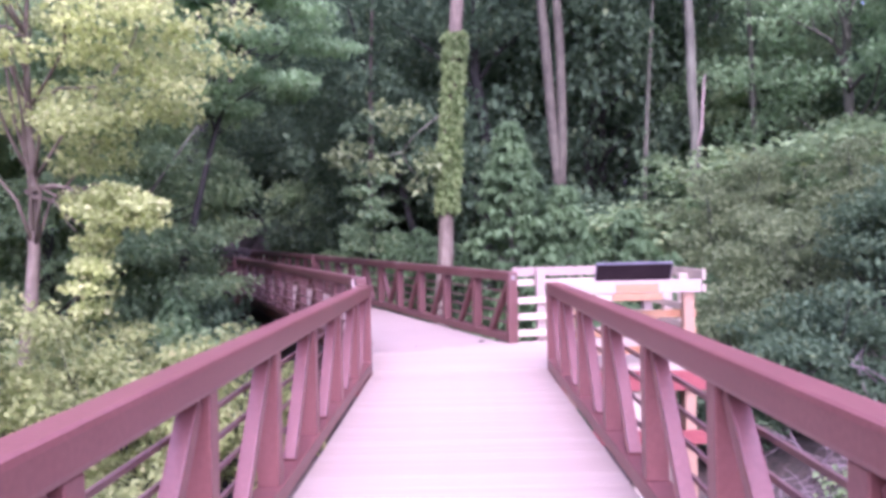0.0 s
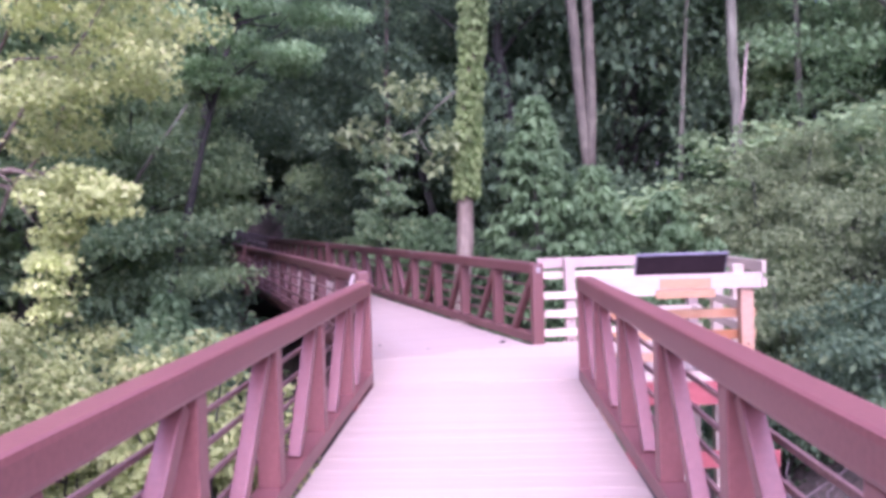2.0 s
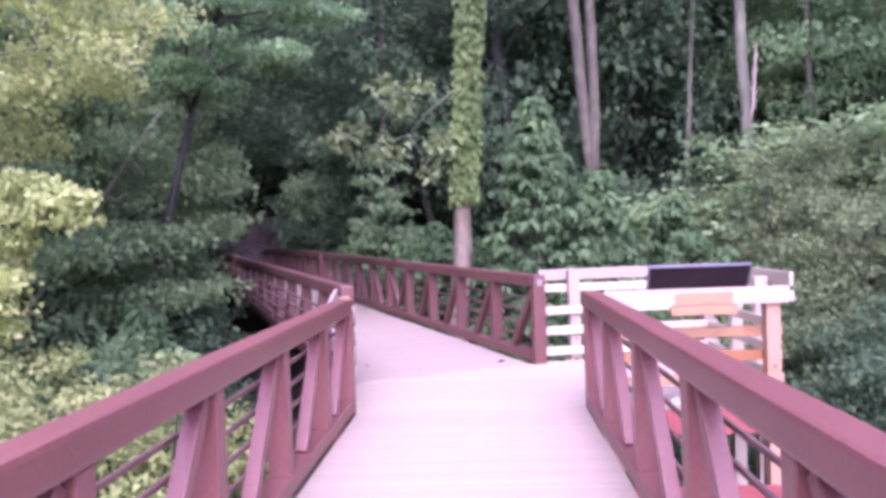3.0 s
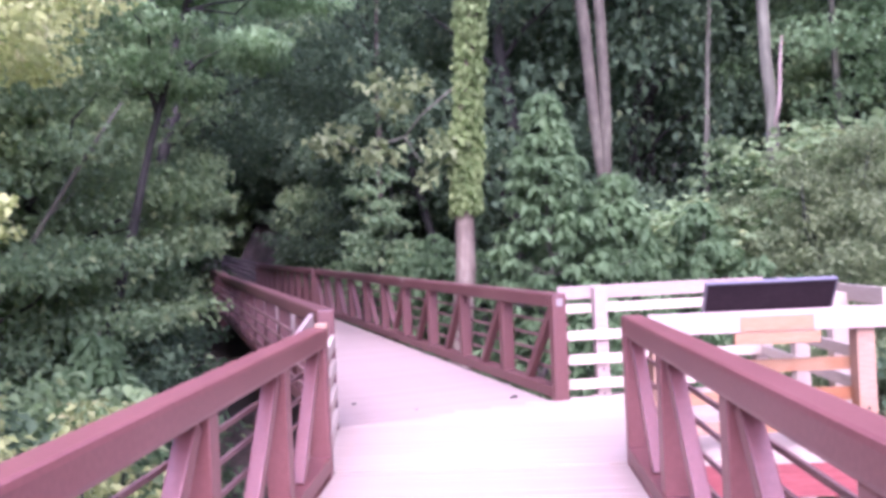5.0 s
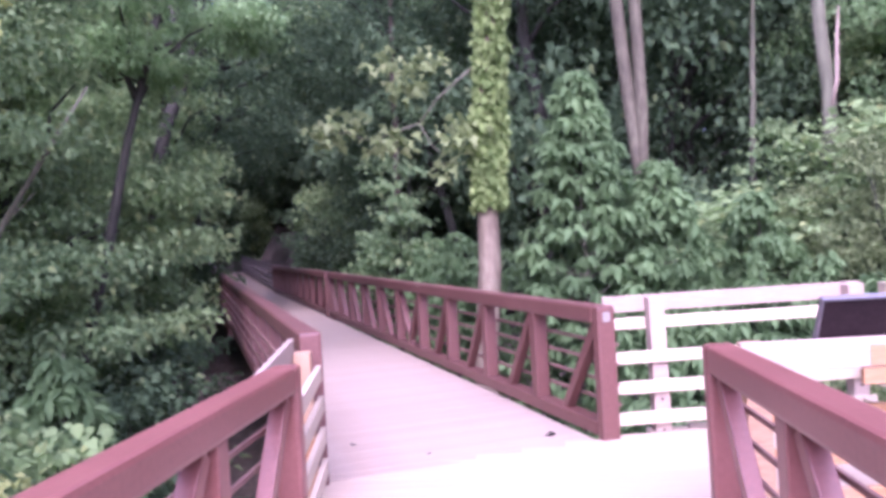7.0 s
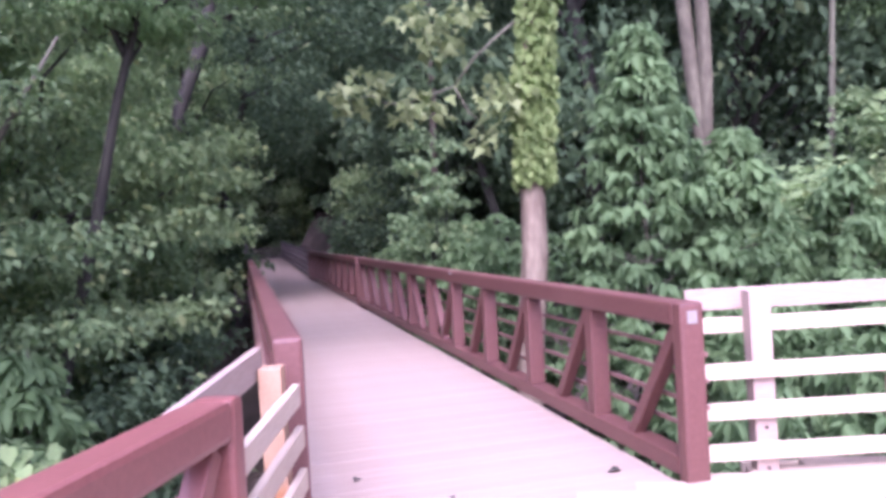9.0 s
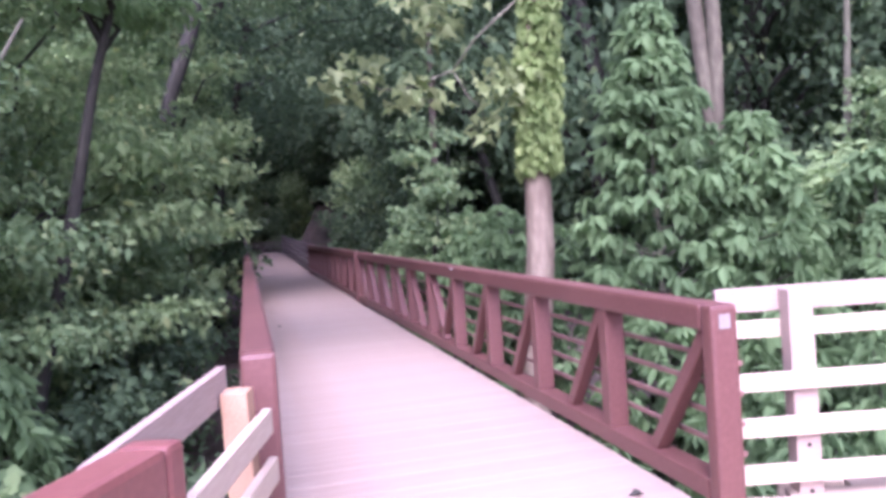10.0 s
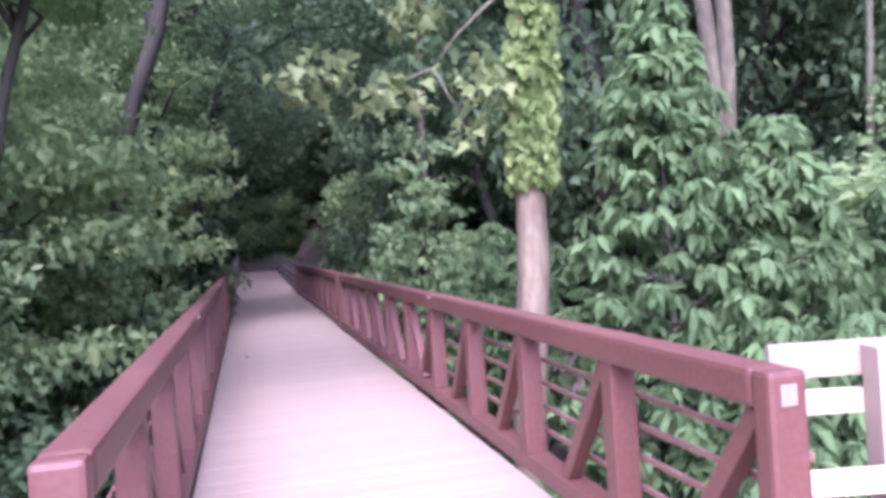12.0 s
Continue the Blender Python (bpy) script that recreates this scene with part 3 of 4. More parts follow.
yellow_tree()
for i, (x, y, z, h) in enumerate([(-3.4, 9.6, -1.6, 1.25), (-4.6, 11.2, -1.3, 1.3), (-5.9, 9.4, -1.4, 1.5), (-2.9, 7.0, -1.9, 1.1), (-4.6, 7.2, -1.8, 1.3), (-3.7, 4.4, -2.0, 1.1), (-4.6, 8.7, -1.3, 1.45), (-2.6, 10.3, -1.3, 1.0)]):
    bush("yellow_green_shrub", "yellow-green leafy shrub beside the bridge", pose(x, y, z), (1.1, 1.1, h), LEAF_LIME, 7000, 0.085, 20 + i, shape="blade", sprays=64, spread=0.3, group="shrubs under the yellow tree")

# the ivy-clad trunk and the big-leaved sapling beside it
def ivy_tree():
    t = thing("ivy_clad_tree", "leaning pinkish trunk clad in bright ivy above head height", "tree", pose(-0.22, 19.6, land(-0.22, 19.6)))
    rng = np.random.default_rng(5)
    z0 = land(-0.22, 19.6)
    pts = curve_pts((-0.36, 0, -0.3), (0.76, -0.2, 13.5 - z0), 12, 0.02, rng)
    bm = bmesh.new()
    tube(bm, pts, [0.182 - 0.005 * i for i in range(13)], 14, 0.25, 3)
    part("trunk", bm, BARK_PINK, t, smooth=True)
    cs = []
    for k in range(2600):
        z = 2.3 - z0 + rng.random() ** 1.25 * 3.9
        f = (z + 0.3) / (13.8 - z0)
        x, y = -0.36 + 1.12 * f, -0.2 * f
        a = rng.random() * 6.283
        r = (0.15 + 0.09 * rng.random()) * (1 + 0.35 * noise.noise(Vector((a, z * 1.3, 4))))
        cs.append((x + math.cos(a) * r, y + math.sin(a) * r, z))
    mesh_part("ivy", leaves("ivy", LEAF_IVY, cs, 0.05, 7000, 0.125, "broad", 0.4, 1.0, 6, 1.0), t, "dense bright green ivy")
    cs = cluster(rng, (0.6, 0, 14 - z0), (3.2, 3.2, 3.0), 50)
    mesh_part("crown", leaves("crown", LEAF_GREEN, cs, 0.9, 9000, 0.17, "blade", 0.5, 0.3, 7, 0.5), t)
    # one long bough with pale lobed leaves
    bm = bmesh.new()
    a = (0.16, 0.0, 4.75 - z0)
    b = (-0.98, -0.1, 3.6 - z0)
    c = (-2.3, -0.8, 3.4 - z0)
    tube(bm, curve_pts(a, b, 4, 0.04, rng), [0.026, 0.023, 0.02, 0.017, 0.014], 6)
    tube(bm, curve_pts(b, c, 5, 0.05, rng, 0.1), [0.018, 0.016, 0.013, 0.01, 0.008, 0.005], 6)
    tube(bm, curve_pts(b, (-0.6, -0.3, 2.9 - z0), 4, 0.03, rng), [0.014, 0.012, 0.01, 0.008, 0.005], 6)
    part("bough", bm, BARK_GREY, t, smooth=True)
    cs = [(-2.3, -0.8, 3.4 - z0), (-1.95, -0.7, 3.55 - z0), (-1.55, -0.5, 3.3 - z0), (-1.2, -0.3, 3.35 - z0), (-0.6, -0.3, 2.9 - z0), (-0.45, -0.3, 3.4 - z0), (-0.2, -0.35, 3.35 - z0), (-1.1, -0.3, 4.2 - z0), (-1.4, -0.4, 4.45 - z0), (-0.8, -0.2, 4.5 - z0)]
    mesh_part("bough_leaves", leaves("bough_leaves", LEAF_PALE, cs, 0.34, 300, 0.18, "lobed", 0.45, 0.4, 9, 0.9), t, "pale broad lobed leaves")


ivy_tree()
def sapling(label, x, y, height, width, count, seed):
    """A young tree, broad at the foot and pointed above, hung with large leaves."""
    rng = np.random.default_rng(seed)
    t = thing("broad_leaved_sapling", label, "tree", on_land(x, y), "broad-leaved saplings")
    bm = bmesh.new()
    stem = curve_pts((0, 0, -0.2), (0.05, 0, height), 7, 0.03, rng)
    tube(bm, stem, [0.06, 0.052, 0.045, 0.038, 0.03, 0.022, 0.014, 0.006], 8)
    cs = []
    for k in range(count // 16):
        u = rng.random() ** 1.25
        a = rng.random() * 6.283
        r = width * (1 - u) ** 0.75 * (0.35 + 0.65 * rng.random()) + 0.08
        c = (math.cos(a) * r, math.sin(a) * r, 0.3 + u * (height - 0.35))
        cs.append(c)
        if k % 6 == 0:
            tube(bm, curve_pts((0.05 * u, 0, max(c[2] - 0.35 * r, 0.1)), c, 3, 0.04, rng), [0.016, 0.012, 0.008, 0.004], 5)
    part("trunk", bm, BARK_GREY, t, smooth=True)
    mesh_part("crown", leaves("crown", LEAF_BLUE, cs, 0.09, round(count * 1.05), 0.2, "ovate", 0.5, 0.7, seed, 0.8, 1.0, 0.25), t)


sapling("tall pointed sapling with large drooping blue-green leaves", 1.2, 19.7, 4.3 - land(1.25, 19.7), 1.75, 9000, 31)
sapling("sapling with large drooping blue-green leaves beside the trunk", 2.4, 20.0, 2.85 - land(2.4, 20.0), 1.7, 6000, 32)
sapling("sapling with large drooping blue-green leaves on the bank", 4.0, 20.6, 2.3 - land(4.0, 20.6), 1.6, 4500, 33)
sapling("sapling with large drooping blue-green leaves below the dark wood", -4.9, 15.6, 0.78 - land(-4.9, 15.6), 1.15, 4200, 34)
for i, (x, y, h) in enumerate([(1.9, 18.7, 1.5), (2.6, 18.6, 1.7), (3.6, 17.6, 1.5), (-0.6, 22.3, 1.9), (4.4, 19.5, 1.7), (2.0, 17.2, 1.25), (4.9, 18.0, 1.5), (-1.2, 24.2, 1.8), (1.6, 21.8, 1.9), (-2.0, 26.2, 1.8), (-2.9, 28.4, 1.8), (-3.9, 30.8, 1.8)]):
    bush("broad_leaved_shrub", "shrub with large drooping blue-green leaves behind the railing", on_land(x, y), (1.15, 1.0, h), LEAF_BLUE, 3200, 0.205, 40 + i, "ovate", 270, 0.08, 0.75,
         tilt=0.5, droop=0.7, outward=1.0, stray=0.25, group="shrubs behind the railing")

# bare trunks on the bank
def trunk_only(name, label, base, tips, radius, bark, seed, wander=0.22):
    t = thing(name, label, "tree", pose(*base))
    rng = np.random.default_rng(seed)
    bm = bmesh.new()
    for k, tip in enumerate(tips):
        tube(bm, curve_pts((0.02 * k, 0, -0.5), tip, 10, radius * wander, rng), [radius * (1.15 - 0.06 * i) for i in range(11)], 12, 0.3, seed + k)
    part("trunk", bm, bark, t, smooth=True)
    top = np.mean([tip for tip in tips], axis=0)
    mesh_part("crown", leaves("crown", LEAF_DARK, cluster(rng, top, (2.4, 2.4, 2.2), 36), 0.9, 4500, 0.18, "blade", 0.5, 0.3, seed, 0.45), t)


def forked_tree():
    z0 = land(3.05, 25.9)
    t = thing("forked_tree", "tree with two close pinkish-grey stems on the bank", "tree", pose(3.05, 25.9, z0))
    rng = np.random.default_rng(51)
    bm = bmesh.new()
    fork = (0.07, 0, 3.7 - z0)
    tube(bm, curve_pts((0.09, 0, -0.5), fork, 5, 0.02, rng), [0.24, 0.21, 0.2, 0.19, 0.18, 0.08], 14, 0.3, 51)
    tube(bm, [(0.04, 0, 2.6 - z0), (-0.02, 0.02, 3.6 - z0), (-0.1, 0.05, 4.6 - z0), (-0.19, 0.1, 5.8 - z0), (-0.29, 0.1, 7.2 - z0), (-0.44, 0.2, 9.2 - z0), (-0.9, 0.2, 13.5 - z0)], [0.12, 0.15, 0.15, 0.15, 0.15, 0.14, 0.1], 12, 0.3, 52)
    tube(bm, [(0.08, 0, 2.6 - z0), (0.1, -0.02, 3.6 - z0), (0.14, -0.03, 4.6 - z0), (0.14, -0.05, 5.8 - z0), (0.12, 0, 7.2 - z0), (0.02, 0, 9.2 - z0), (0.1, 0, 13.5 - z0)], [0.12, 0.14, 0.15, 0.15, 0.14, 0.13, 0.1], 12, 0.3, 53)
    part("trunk", bm, BARK_MAUVE, t, smooth=True)
    mesh_part("crown", leaves("crown", LEAF_DARK, cluster(rng, (-0.3, 0, 13.5 - z0), (2.6, 2.6, 2.2), 40), 0.9, 5000, 0.18, "blade", 0.5, 0.3, 51, 0.45), t)


forked_tree()
trunk_only("grey_tree", "straight pale grey trunk on the bank", (6.69, 24.3, land(6.69, 24.3)), [(-0.1, 0.3, 13)], 0.16, BARK_GREY, 52)
z_g = land(6.69, 24.3)
bm_g = bmesh.new()
tube(bm_g, [(-0.02, 0.0, 3.9 - z_g), (0.12, -0.1, 4.6 - z_g), (0.16, -0.12, 5.4 - z_g), (0.24, -0.1, 6.1 - z_g)], [0.04, 0.045, 0.035, 0.012], 8, 0.3, 9)
part("broken_stem", bm_g, WORN, bpy.data.objects["grey_tree"], "broken pale stem", smooth=True)
trunk_only("thin_tree", "thin straight young trunk on the bank", (5.45, 26.5, land(5.45, 26.5)), [(0.9, 0.3, 13)], 0.075, BARK_GREY, 53)
trunk_only("dark_tree", "slender dark trunk behind the ivy-clad tree", (-2.9, 28.0, land(-2.9, 28.0)), [(0.35, 0.3, 13)], 0.085, BARK_BROWN, 54, 0.5)


def leaning_tree():
    z0 = land(-7.7, 24.0)
    t = thing("leaning_tree", "dark bent trunk leaning towards the second bridge", "tree", pose(-7.7, 24.0, z0))
    rng = np.random.default_rng(55)
    bm = bmesh.new()
    tube(bm, [(-0.1, 0, -0.4), (0.0, 0, 2.3 - z0), (0.3, 0, 3.6 - z0), (0.58, 0, 4.6 - z0), (1.06, 0, 5.65 - z0), (1.5, 0, 7.2 - z0), (1.9, 0.1, 10.0 - z0)], [0.2, 0.16, 0.15, 0.14, 0.13, 0.11, 0.07], 12, 0.3, 55)
    tube(bm, [(1.0, 0, 5.5 - z0), (0.9, 0.1, 6.6 - z0), (0.6, 0.2, 8.4 - z0)], [0.09, 0.08, 0.05], 8, 0.3, 56)
    part("trunk", bm, BARK_DARK, t, smooth=True)
    mesh_part("crown", leaves("crown", LEAF_DARK, cluster(rng, (1.6, 0, 10.0 - z0), (2.4, 2.4, 2.0), 36), 0.9, 5000, 0.16, "blade", 0.5, 0.3, 55, 0.45), t)


leaning_tree()
trunk_only("slim_grey_tree", "slim grey trunk among the bright leaves of the bank", (9.2, 26.5, land(9.2, 26.5)), [(-0.2, 0.3, 12)], 0.1, BARK_GREY, 57)

for name, x, y, top, wide in (("slender_bush", -2.5, 26.0, 3.9, 1.0), ("slender_bush", 6.2, 25.9, 4.3, 1.3), ("slender_bush", -7.0, 21.9, 3.2, 1.2)):
    h = (top - land(x, y)) / 2
    bush(name, "tall leafy green bush at the foot of a trunk", on_land(x, y), (wide, wide * 0.9, h), LEAF_SHADY, 3000, 0.15, round(300 + x), "broad", 60, 0.5, 0.3, tilt=0.6, droop=0.5, group="bushes at the feet of the trunks")
# leaves hanging round the dark trunk
rng_d = np.random.default_rng(540)
sprigs = bpy.data.objects["dark_tree"]
mesh_part("foliage", leaves("foliage", LEAF_SHADY, [(rng_d.normal(0.25, 0.55), rng_d.normal(-0.3, 0.4), rng_d.uniform(1.5, 9.5)) for k in range(30)], 0.45, 1300, 0.13, "blade", 0.5, 0.4, 541, 0.5), sprigs)

# feathery olive shrubs on the sunny bank; the nearer get dark leaves as painted shade
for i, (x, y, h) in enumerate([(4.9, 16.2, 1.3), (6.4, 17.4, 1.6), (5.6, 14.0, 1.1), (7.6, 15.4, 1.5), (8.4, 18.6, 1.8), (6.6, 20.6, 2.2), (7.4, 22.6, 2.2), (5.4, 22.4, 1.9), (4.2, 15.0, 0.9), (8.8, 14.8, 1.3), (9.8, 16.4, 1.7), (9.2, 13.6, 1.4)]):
    bush("feathery_shrub", "grey-olive feathery shrub on the bank" if y > 15.8 else "feathery shrub in a darker green for the shady bank", on_land(x, y), (1.5, 1.3, h), LEAF_OLIVE if y > 15.8 else LEAF_DARK, 8500, 0.115, 60 + i, "blade", 70, 0.6, 0.34, tilt=0.9, group="feathery shrubs of the bank")

# trees that shade the second bridge
SHADE = [tree("maple_tree", "leafy dark green tree overhanging the bridge", on_land(-7.8, 18.8), 11, 0.16, BARK_DARK, LEAF_MAPLE, (2.7, 4.6), 22000, 0.15, 71, (0.6, 0.2), 0.03, shape="blade", sprays=130, spread=0.8, flat=0.34, tilt=0.85, droop=0.45, group="woodland trees"),
         tree("maple_tree", "leafy green tree in the wood", on_land(-11.2, 24.6), 14, 0.22, BARK_DARK, LEAF_MAPLE, (3.6, 5.4), 16000, 0.16, 72, (0.5, -0.4), 0.1, sprays=100, spread=1.0, flat=0.42, tilt=0.85, droop=0.5, group="woodland trees"),
         tree("maple_tree", "tall dark green woodland tree", on_land(2.0, 34.0), 15, 0.2, BARK_DARK, LEAF_DARK, (4.0, 6.6), 10500, 0.255, 73, (0.3, 0.4), 0.04, sprays=90, spread=1.2, flat=0.45, tilt=0.85, droop=0.5, group="woodland trees"),
         tree("maple_tree", "bright green woodland tree on the bank", on_land(11.0, 24.0), 13, 0.18, BARK_GREY, LEAF_GREEN, (3.2, 5.6), 14000, 0.17, 74, (-0.5, 0.2), 0.05, sprays=90, spread=1.0, flat=0.45, tilt=0.85, droop=0.5, group="woodland trees"),
         tree("maple_tree", "distant dark green woodland tree", on_land(-4.0, 64.0), 15, 0.2, BARK_DARK, LEAF_DARK, (4.0, 6.6), 5500, 0.36, 75, (0.3, 0.4), 0.04, sprays=90, spread=1.2, flat=0.45, tilt=0.85, droop=0.5, group="woodland trees")]


tree("dark_maple_tree", "dark green leafy tree behind the yellow-green one", on_land(-7.9, 16.4), 11.5, 0.16, BARK_DARK, LEAF_SHADY, (2.7, 4.8), 34000, 0.118, 79, (0.6, 0.2), 0.03, shape="blade", sprays=130, spread=0.8, flat=0.34, tilt=0.85, droop=0.45, group="woodland trees")


tree("bright_maple_tree", "bright green maple with layered boughs above the dark hollow", on_land(-6.6, 17.4), 11, 0.1, BARK_DARK, LEAF_GREEN, (2.2, 1.9), 15000, 0.135, 80, (3.2, 0.2), (3.95 - land(-6.6, 17.4)) / 11, shape="blade", sprays=52, spread=0.62, flat=0.28, tilt=0.6, droop=0.6, group="woodland trees")


def wood_copies():
    rng = random.Random(8)
    places = [(-9.6, 16.2, 0), (-8.9, 21.6, 0), (-10.0, 26.4, 0), (-11.5, 20.0, 1), (-15, 25.5, 1), (-12.2, 30.5, 1), (-14, 33, 1), (-0.4, 33.6, 2), (-15, 19, 1), (-13, 14, 1), (-16, 37, 2), (-18, 31, 1), (-19, 42, 2), (-1.6, 37.4, 2),
              (5.2, 31.5, 2), (9.2, 30.5, 3), (13.0, 29.5, 2), (14.8, 22.5, 3), (17, 27, 2), (12.2, 18.0, 3), (15.8, 16.8, 3), (20, 21, 2), (10, 37, 2), (4, 40, 2), (-1.5, 39, 2), (17, 35, 2), (23, 30, 2),
              (-8.2, 51.5, 2), (-20, 48, 2), (-22, 36, 1), (-21, 25, 1), (-24, 14, 1), (-4.0, 53, 2), (3, 49, 2), (10, 46, 2), (18, 44, 2), (27, 38, 2), (-24, 54, 2), (-16, 56, 2), (-30, 44, 2), (26, 18, 2),
              # (-26, -4), (26, -2), (-16, -34): unseen trees, added only for bounced light
              (-10, 60, 2), (0, 60, 2), (10, 58, 2), (20, 54, 2), (-13, 7.5, 0), (4.7, 30.6, 2), (10.3, 28.6, 0), (0.9, 29.4, 2), (-14.0, 52.0, 2), (-12.8, 57.0, 2), (-15.2, 47.6, 4), (-18.0, 50.5, 2), (-4.2, 45.4, 2), (-18.8, 41.0, 2), (-2.8, 41.2, 2), (-17.2, 36.4, 2), (-20, 38, 2), (-26, -4, 2), (26, -2, 2), (-16, -34, 2), (-4.5, 58, 2), (5.5, 54, 2), (14, 50, 2), (22, 47, 2), (30, 30, 2)]
    places += [(0.731 + w * 0.9285 - s * 0.3714, 13.61 + w * 0.3714 + s * 0.9285, 4)
               for s, w in ((57, -9), (58, -5), (57.5, -1.5), (58, 2), (57, 6), (63, -7), (64, -3), (63, 1), (64, 5), (70, -4), (70, 2), (50, 9), (44, 9.5), (50, -12), (44, -12), (38, 8.5), (38, -11))]
    for x, y, k in places:
        k = 4 if k == 2 and (y > 40 or y < 0 or abs(x) > 16.5) else k
        x, y = off_walk(x, y, 3.2)
        c = copy_thing(SHADE[k], on_land(x, y) @ pose(0, 0, 0, 0, 0, rng.uniform(0, 360)))
        s = rng.uniform(0.9, 1.2) * (1.35 if y > 36 else 1.0)
        c.scale = (s, s, s * rng.uniform(0.95, 1.15))


wood_copies()
tree("overhanging_tree", "dark leafy tree whose boughs arch over the far deck", on_land(-9.9, 30.6), 13, 0.2, BARK_DARK, LEAF_DARK, (4.2, 3.2), 9000, 0.19, 76, (2.6, 0.4), 0.38, sprays=80, spread=1.1, flat=0.35, group="woodland trees")
tree("overhanging_tree", "dark leafy tree whose boughs arch over the far deck", on_land(-0.6, 31.2), 13, 0.15, BARK_DARK, LEAF_DARK, (3.6, 3.2), 8000, 0.19, 77, (-3.6, 0.2), 0.38, sprays=70, spread=1.1, flat=0.35, group="woodland trees")
tree("canopy_tree", "tall tree with a spreading green canopy", on_land(-8.8, 27.4), 14, 0.19, BARK_DARK, LEAF_SHADY, (3.9, 3.4), 6500, 0.2, 78, (0.6, -0.8), 0.42, sprays=80, spread=1.1, flat=0.3, group="woodland trees")
# low growth in front of the wood
LOW = bush("woodland_shrub", "dark green woodland undergrowth shrub", on_land(-5.0, 17.6), (1.3, 1.4, 1.5), LEAF_DARK, 3400, 0.155, 90, "blade", 44, 0.6, 0.4, group="woodland undergrowth")
LOW2 = bush("woodland_shrub", "mid green woodland undergrowth shrub", on_land(-4.3, 13.7), (1.0, 1.0, 1.6), LEAF_MAPLE, 3000, 0.125, 91, "broad", 40, 0.55, 0.5, group="woodland undergrowth")


def low_growth():
    rng = random.Random(4)
    n = 0
    while n < 52:
        x, y = rng.uniform(-24, 22), rng.uniform(9, 46)
        s = (y - 13.61) * 0.9285 - (x - 0.731) * 0.3714
        w = (x - 0.731) * 0.9285 + (y - 13.61) * 0.3714
        if (-5.0 < w < 2.8) or abs(x) < 4.5 and y < 17 or (-7 < x < -2 and y < 13) or (3.5 < x < 11 and 11 < y < 20) or (x > 0 and y < 13 and x < 9):
            continue
        c = copy_thing(LOW if rng.random() < 0.7 else LOW2, on_land(x, y) @ pose(0, 0, 0, 0, 0, rng.uniform(0, 360)))
        k = rng.uniform(0.8, 1.6)
        c.scale = (k, k, k)
        n += 1


low_growth()
for x, y, k in ((-6.0, 16.4, 0), (-5.6, 12.9, 1), (-6.8, 15.2, 0), (-6.4, 20.8, 0), (-8.8, 24.3, 0), (-4.4, 12.4, 0)):
    copy_thing((LOW, LOW2)[k], on_land(x, y) @ pose(0, 0, 0, 0, 0, x * 70))
for i, (x, y) in enumerate([(-12.6, 46.0), (-10.6, 46.6), (-14.2, 45.4), (-8.4, 44.2), (-6.9, 41.2), (-5.9, 38.4), (-4.9, 35.6), (-4.2, 33.2), (-11.4, 33.6), (-12.6, 36.6), (-13.8, 39.6), (-10.0, 29.6), (-8.8, 26.8)]):
    c = copy_thing((LOW2, LOW)[i % 2], on_land(*off_walk(x, y, 0.8)) @ pose(0, 0, 0, 0, 0, i * 77))
    c.scale = (1.5, 1.5, 1.7)
for i in range(9):
    c = copy_thing((LOW2, LOW)[i % 2], on_land(0.731 + (i * 1.6 - 8.2) * 0.9285 - 54.5 * 0.3714, 13.61 + (i * 1.6 - 8.2) * 0.3714 + 54.5 * 0.9285) @ pose(0, 0, 0, 0, 0, i * 63))
    c.scale = (1.7, 1.7, 2.1)


# dry brush on the bank and a few fallen leaves
def brush(x, y, seed):
    rng = np.random.default_rng(seed)
    t = thing("dry_brush", "tangle of dry pinkish-grey twigs on the bank", "brush", on_land(x, y), "dry brush")
    for k in range(11):
        bm = bmesh.new()
        a = rng.random() * 6.283
        p = np.array((rng.normal(0, 0.35), rng.normal(0, 0.35), -0.05))
        q = p + np.array((math.cos(a) * rng.uniform(0.5, 1.3), math.sin(a) * rng.uniform(0.5, 1.3), rng.uniform(0.25, 1.0)))
        pts = curve_pts(p, q, 6, 0.03, rng, -0.14)
        tube(bm, pts, [0.019, 0.017, 0.014, 0.012, 0.009, 0.006, 0.003], 5)
        for s in (1, 2, 3, 4, 5):
            e = np.array(pts[s]) + rng.normal(0, 0.24, 3)
            tube(bm, curve_pts(pts[s], e, 3, 0.03, rng), [0.008, 0.007, 0.005, 0.002], 4)
        part("twig", bm, TWIG, t, smooth=True)


for i, (x, y) in enumerate([(3.3, 5.2), (3.9, 6.4), (3.2, 7.4), (4.4, 7.9), (5.2, 9.0), (3.7, 8.8), (6.2, 10.2), (7.2, 11.6), (5.6, 7.2), (8.3, 10.6), (6.9, 8.9), (4.6, 10.2), (3.4, 10.2), (9.2, 12.0), (4.3, 11.6), (5.1, 12.4), (5.8, 11.2), (6.4, 12.8), (5.3, 10.4), (4.0, 12.6), (7.9, 12.4), (6.6, 9.9), (4.8, 9.2), (5.9, 9.4), (7.3, 10.4), (8.4, 11.6)]):
    brush(x, y, 200 + i)
for i, (x, y, s) in enumerate([(3.6, 6.9, 0.5), (4.9, 6.2, 0.6), (5.9, 8.4, 0.6), (4.1, 9.6, 0.5), (7.6, 9.8, 0.7), (3.0, 4.0, 0.5), (6.2, 12.2, 0.6), (2.7, 9.0, 0.45), (8.8, 8.2, 0.8), (5.0, 4.2, 0.7)]):
    c = copy_thing((LOW, LOW2)[i % 2], on_land(x, y) @ pose(0, 0, 0, 0, 0, i * 55))
    c.scale = (s, s, s)


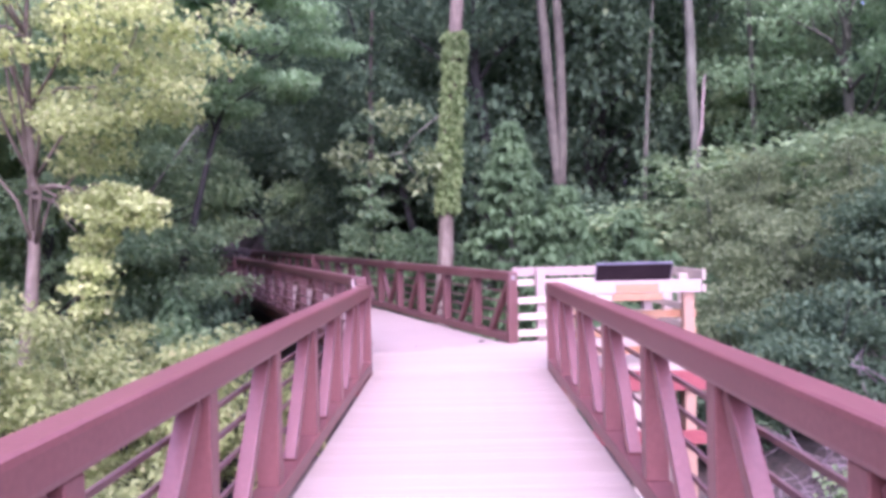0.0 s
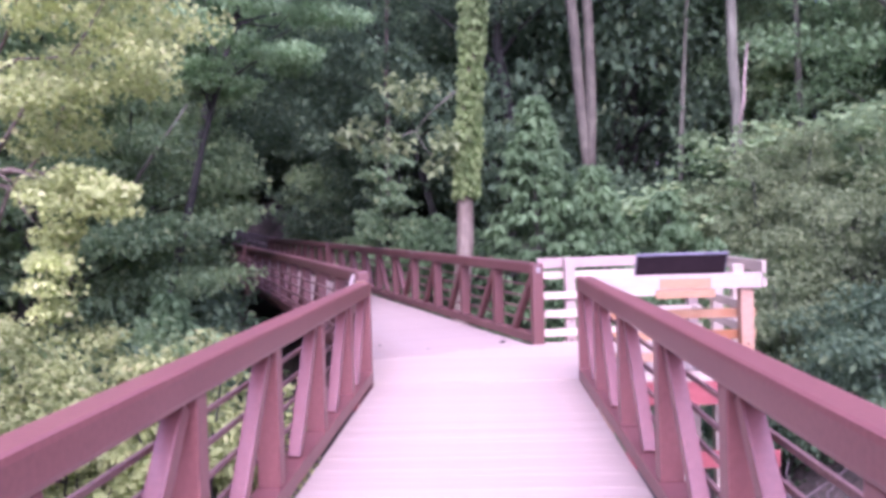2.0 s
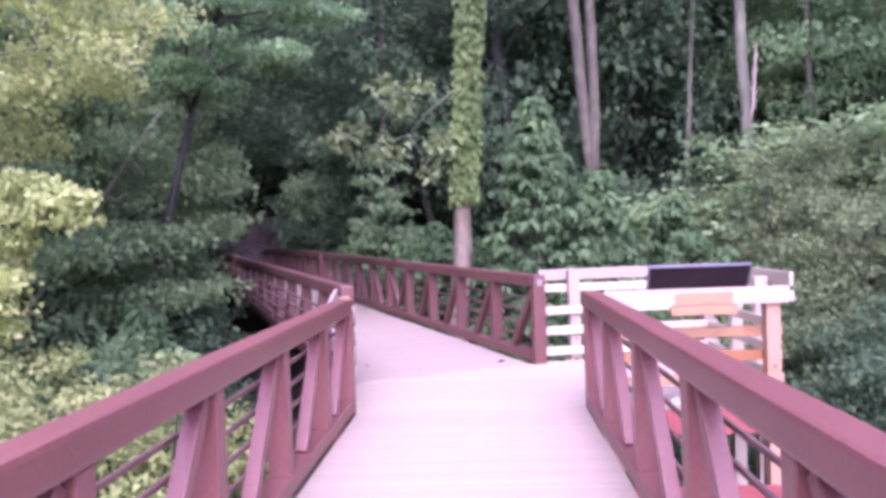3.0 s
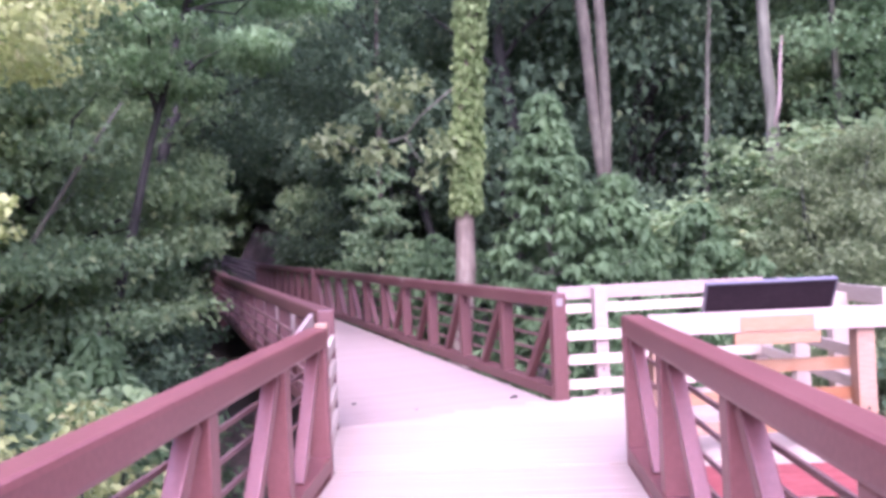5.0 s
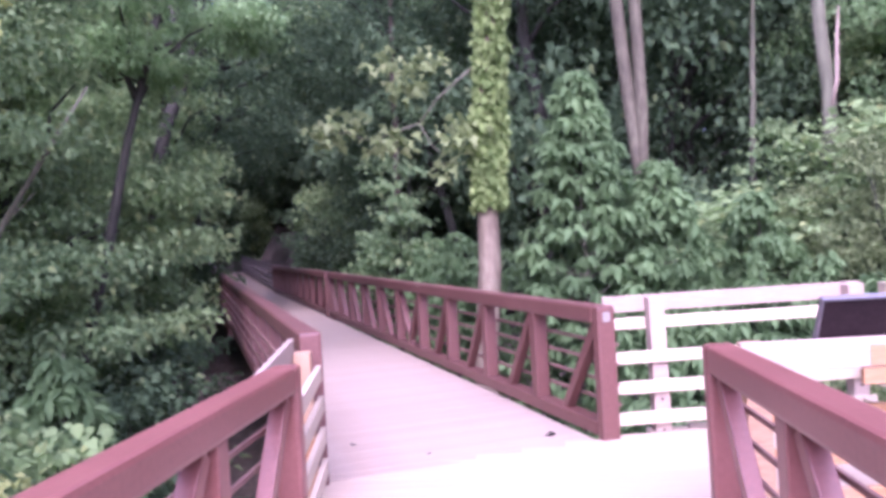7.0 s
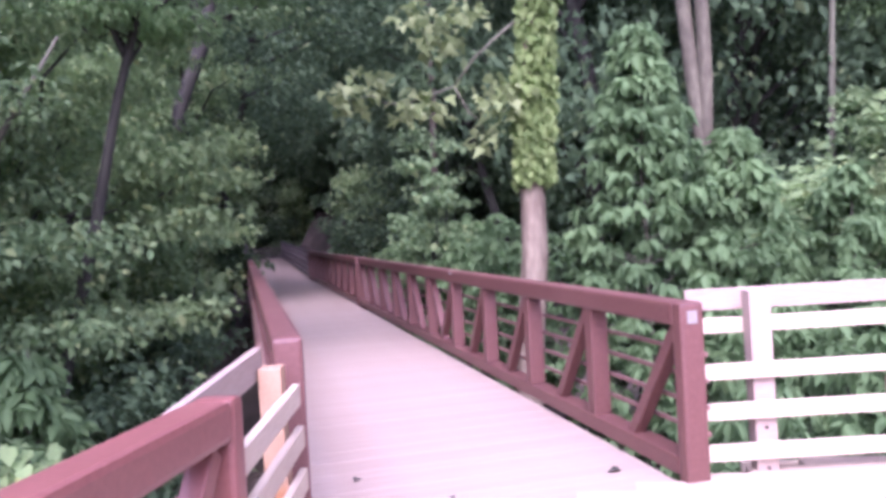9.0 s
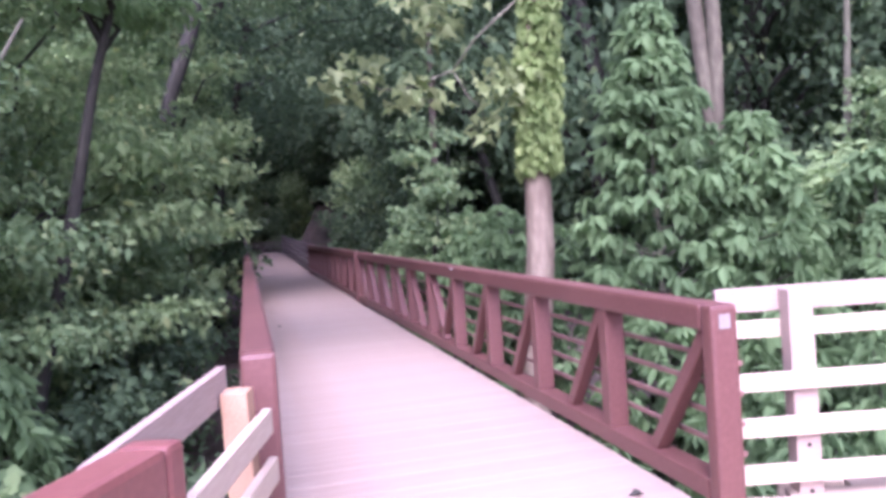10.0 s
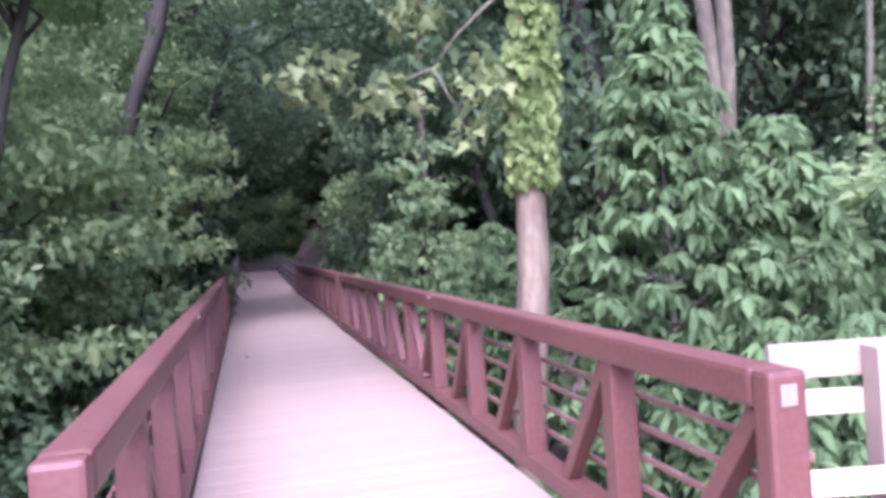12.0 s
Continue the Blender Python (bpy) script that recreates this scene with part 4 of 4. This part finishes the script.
def fallen_leaf(x, y, z, turn, size):
    t = thing("fallen_leaf", "curled brown leaf lying on the planks", "leaf", pose(x, y, z, 0, 0, turn), "fallen leaves on the deck")
    bm = bmesh.new()
    rim = [bm.verts.new((u * size, w * size, abs(w) * size * 0.5 + 0.004)) for u, w in SHAPES["lobed"]]
    low = [bm.verts.new((q.co.x, q.co.y, q.co.z - 0.002)) for q in rim]
    h = len(rim) // 2
    for ring, flip in ((rim, False), (low, True)):
        for half in (ring[: h + 1], [ring[0]] + ring[:h - 1:-1]):
            bm.faces.new(half[::-1] if flip else half)
    for k in range(len(rim)):
        bm.faces.new((rim[k], rim[(k + 1) % len(rim)], low[(k + 1) % len(rim)], low[k]))
    bmesh.ops.recalc_face_normals(bm, faces=bm.faces[:])
    part("blade", bm, BARK_DARK, t)


for x, y, z, turn, size in ((-1.33, 13.75, 0.064, 40, 0.06), (0.36, 13.9, 0.054, 200, 0.09), (-0.64, 13.40, 0.052, 120, 0.05), (-4.9, 22.7, 0.172, 10, 0.08)):
    fallen_leaf(x, y, z, turn, size)


def dead_branch():
    t = thing("dead_branch", "bare grey dead branch leaning among the leaves", "branch", pose(-9.6, 16.3, land(-9.6, 16.3)))
    z0 = land(-9.6, 16.3)
    rng = np.random.default_rng(77)
    bm = bmesh.new()
    pts = curve_pts((0, 0, -0.2), (5.0, -0.3, 3.75 - z0), 9, 0.05, rng)
    tube(bm, pts, [0.085, 0.08, 0.075, 0.07, 0.062, 0.055, 0.048, 0.04, 0.03, 0.015], 8, 0.2)
    for k in (5, 6, 7, 8):
        e = np.array(pts[k]) + np.array((rng.uniform(0.1, 0.5), rng.normal(0, 0.2), rng.uniform(0.1, 0.5)))
        tube(bm, curve_pts(pts[k], e, 3, 0.03, rng), [0.02, 0.015, 0.01, 0.004], 5)
    part("limb", bm, BARK_GREY, t, smooth=True)


dead_branch()
for x, y, a, h in ((4.9, 22.8, 2.0, 1.2), (7.3, 23.6, 1.9, 1.35), (9.4, 21.8, 1.9, 1.3), (10.6, 19.6, 1.7, 1.2)):
    c = copy_thing(LOW2, on_land(x, y) @ pose(0, 0, 0, 0, 0, x * 50))
    c.scale = (a, a, h)


# ---- decks, plank by plank ----
def deck(name, label, at, x0, x1, y0, y1, board=0.14, clip=None, mat=PLANK):
    """Planks laid across the walk, with open joints. clip(y) gives the ends of a plank where they are not x0 and x1."""
    t = thing(name, label, "deck", at, kind="structure")
    n = int((y1 - y0) / board)
    bm0 = bmesh.new()
    block(bm0, (-0.5, 0.001, -0.045), (0.5, board - 0.001, 0), 0.0)
    top = [e for e in bm0.edges if all(v.co.z > -0.01 for v in e.verts)]
    bmesh.ops.bevel(bm0, geom=top, offset=0.0018, segments=1, affect="EDGES")
    me = finish("plank", bm0, mat)
    for i in range(n):
        y = y0 + i * board
        a, b = clip(y) if clip else (x0, x1)
        if b - a < 0.05:
            continue
        o = new("plank", me)
        o.parent = t
        o.matrix_basis = pose((a + b) / 2, y, random.uniform(-0.002, 0.0), 0, random.uniform(-0.06, 0.06), random.uniform(-0.06, 0.06)) @ Matrix.Diagonal((b - a, 1, 1, 1))
    return t


def landing_clip(y):
    """The landing between the bridges reaches to the near end of the second bridge, which lies askew."""
    a, b = -1.42, 3.05
    yy = y + B1_END + 0.14
    tan = math.tan(radians(21.8))
    if yy > 12.75:
        a = max(a, (0.731 - (13.61 - yy) / tan) - 0.45)
    return a, b


deck("first_bridge_deck", "pale weathered planks laid across the first bridge", None, -1.07, 1.06, B1_START, B1_END)
deck("landing_deck", "pale sunlit planks of the landing and viewing platform", pose(0, B1_END, 0, 1.35), -1.4, 3.15, 0.0, 2.8, clip=landing_clip)
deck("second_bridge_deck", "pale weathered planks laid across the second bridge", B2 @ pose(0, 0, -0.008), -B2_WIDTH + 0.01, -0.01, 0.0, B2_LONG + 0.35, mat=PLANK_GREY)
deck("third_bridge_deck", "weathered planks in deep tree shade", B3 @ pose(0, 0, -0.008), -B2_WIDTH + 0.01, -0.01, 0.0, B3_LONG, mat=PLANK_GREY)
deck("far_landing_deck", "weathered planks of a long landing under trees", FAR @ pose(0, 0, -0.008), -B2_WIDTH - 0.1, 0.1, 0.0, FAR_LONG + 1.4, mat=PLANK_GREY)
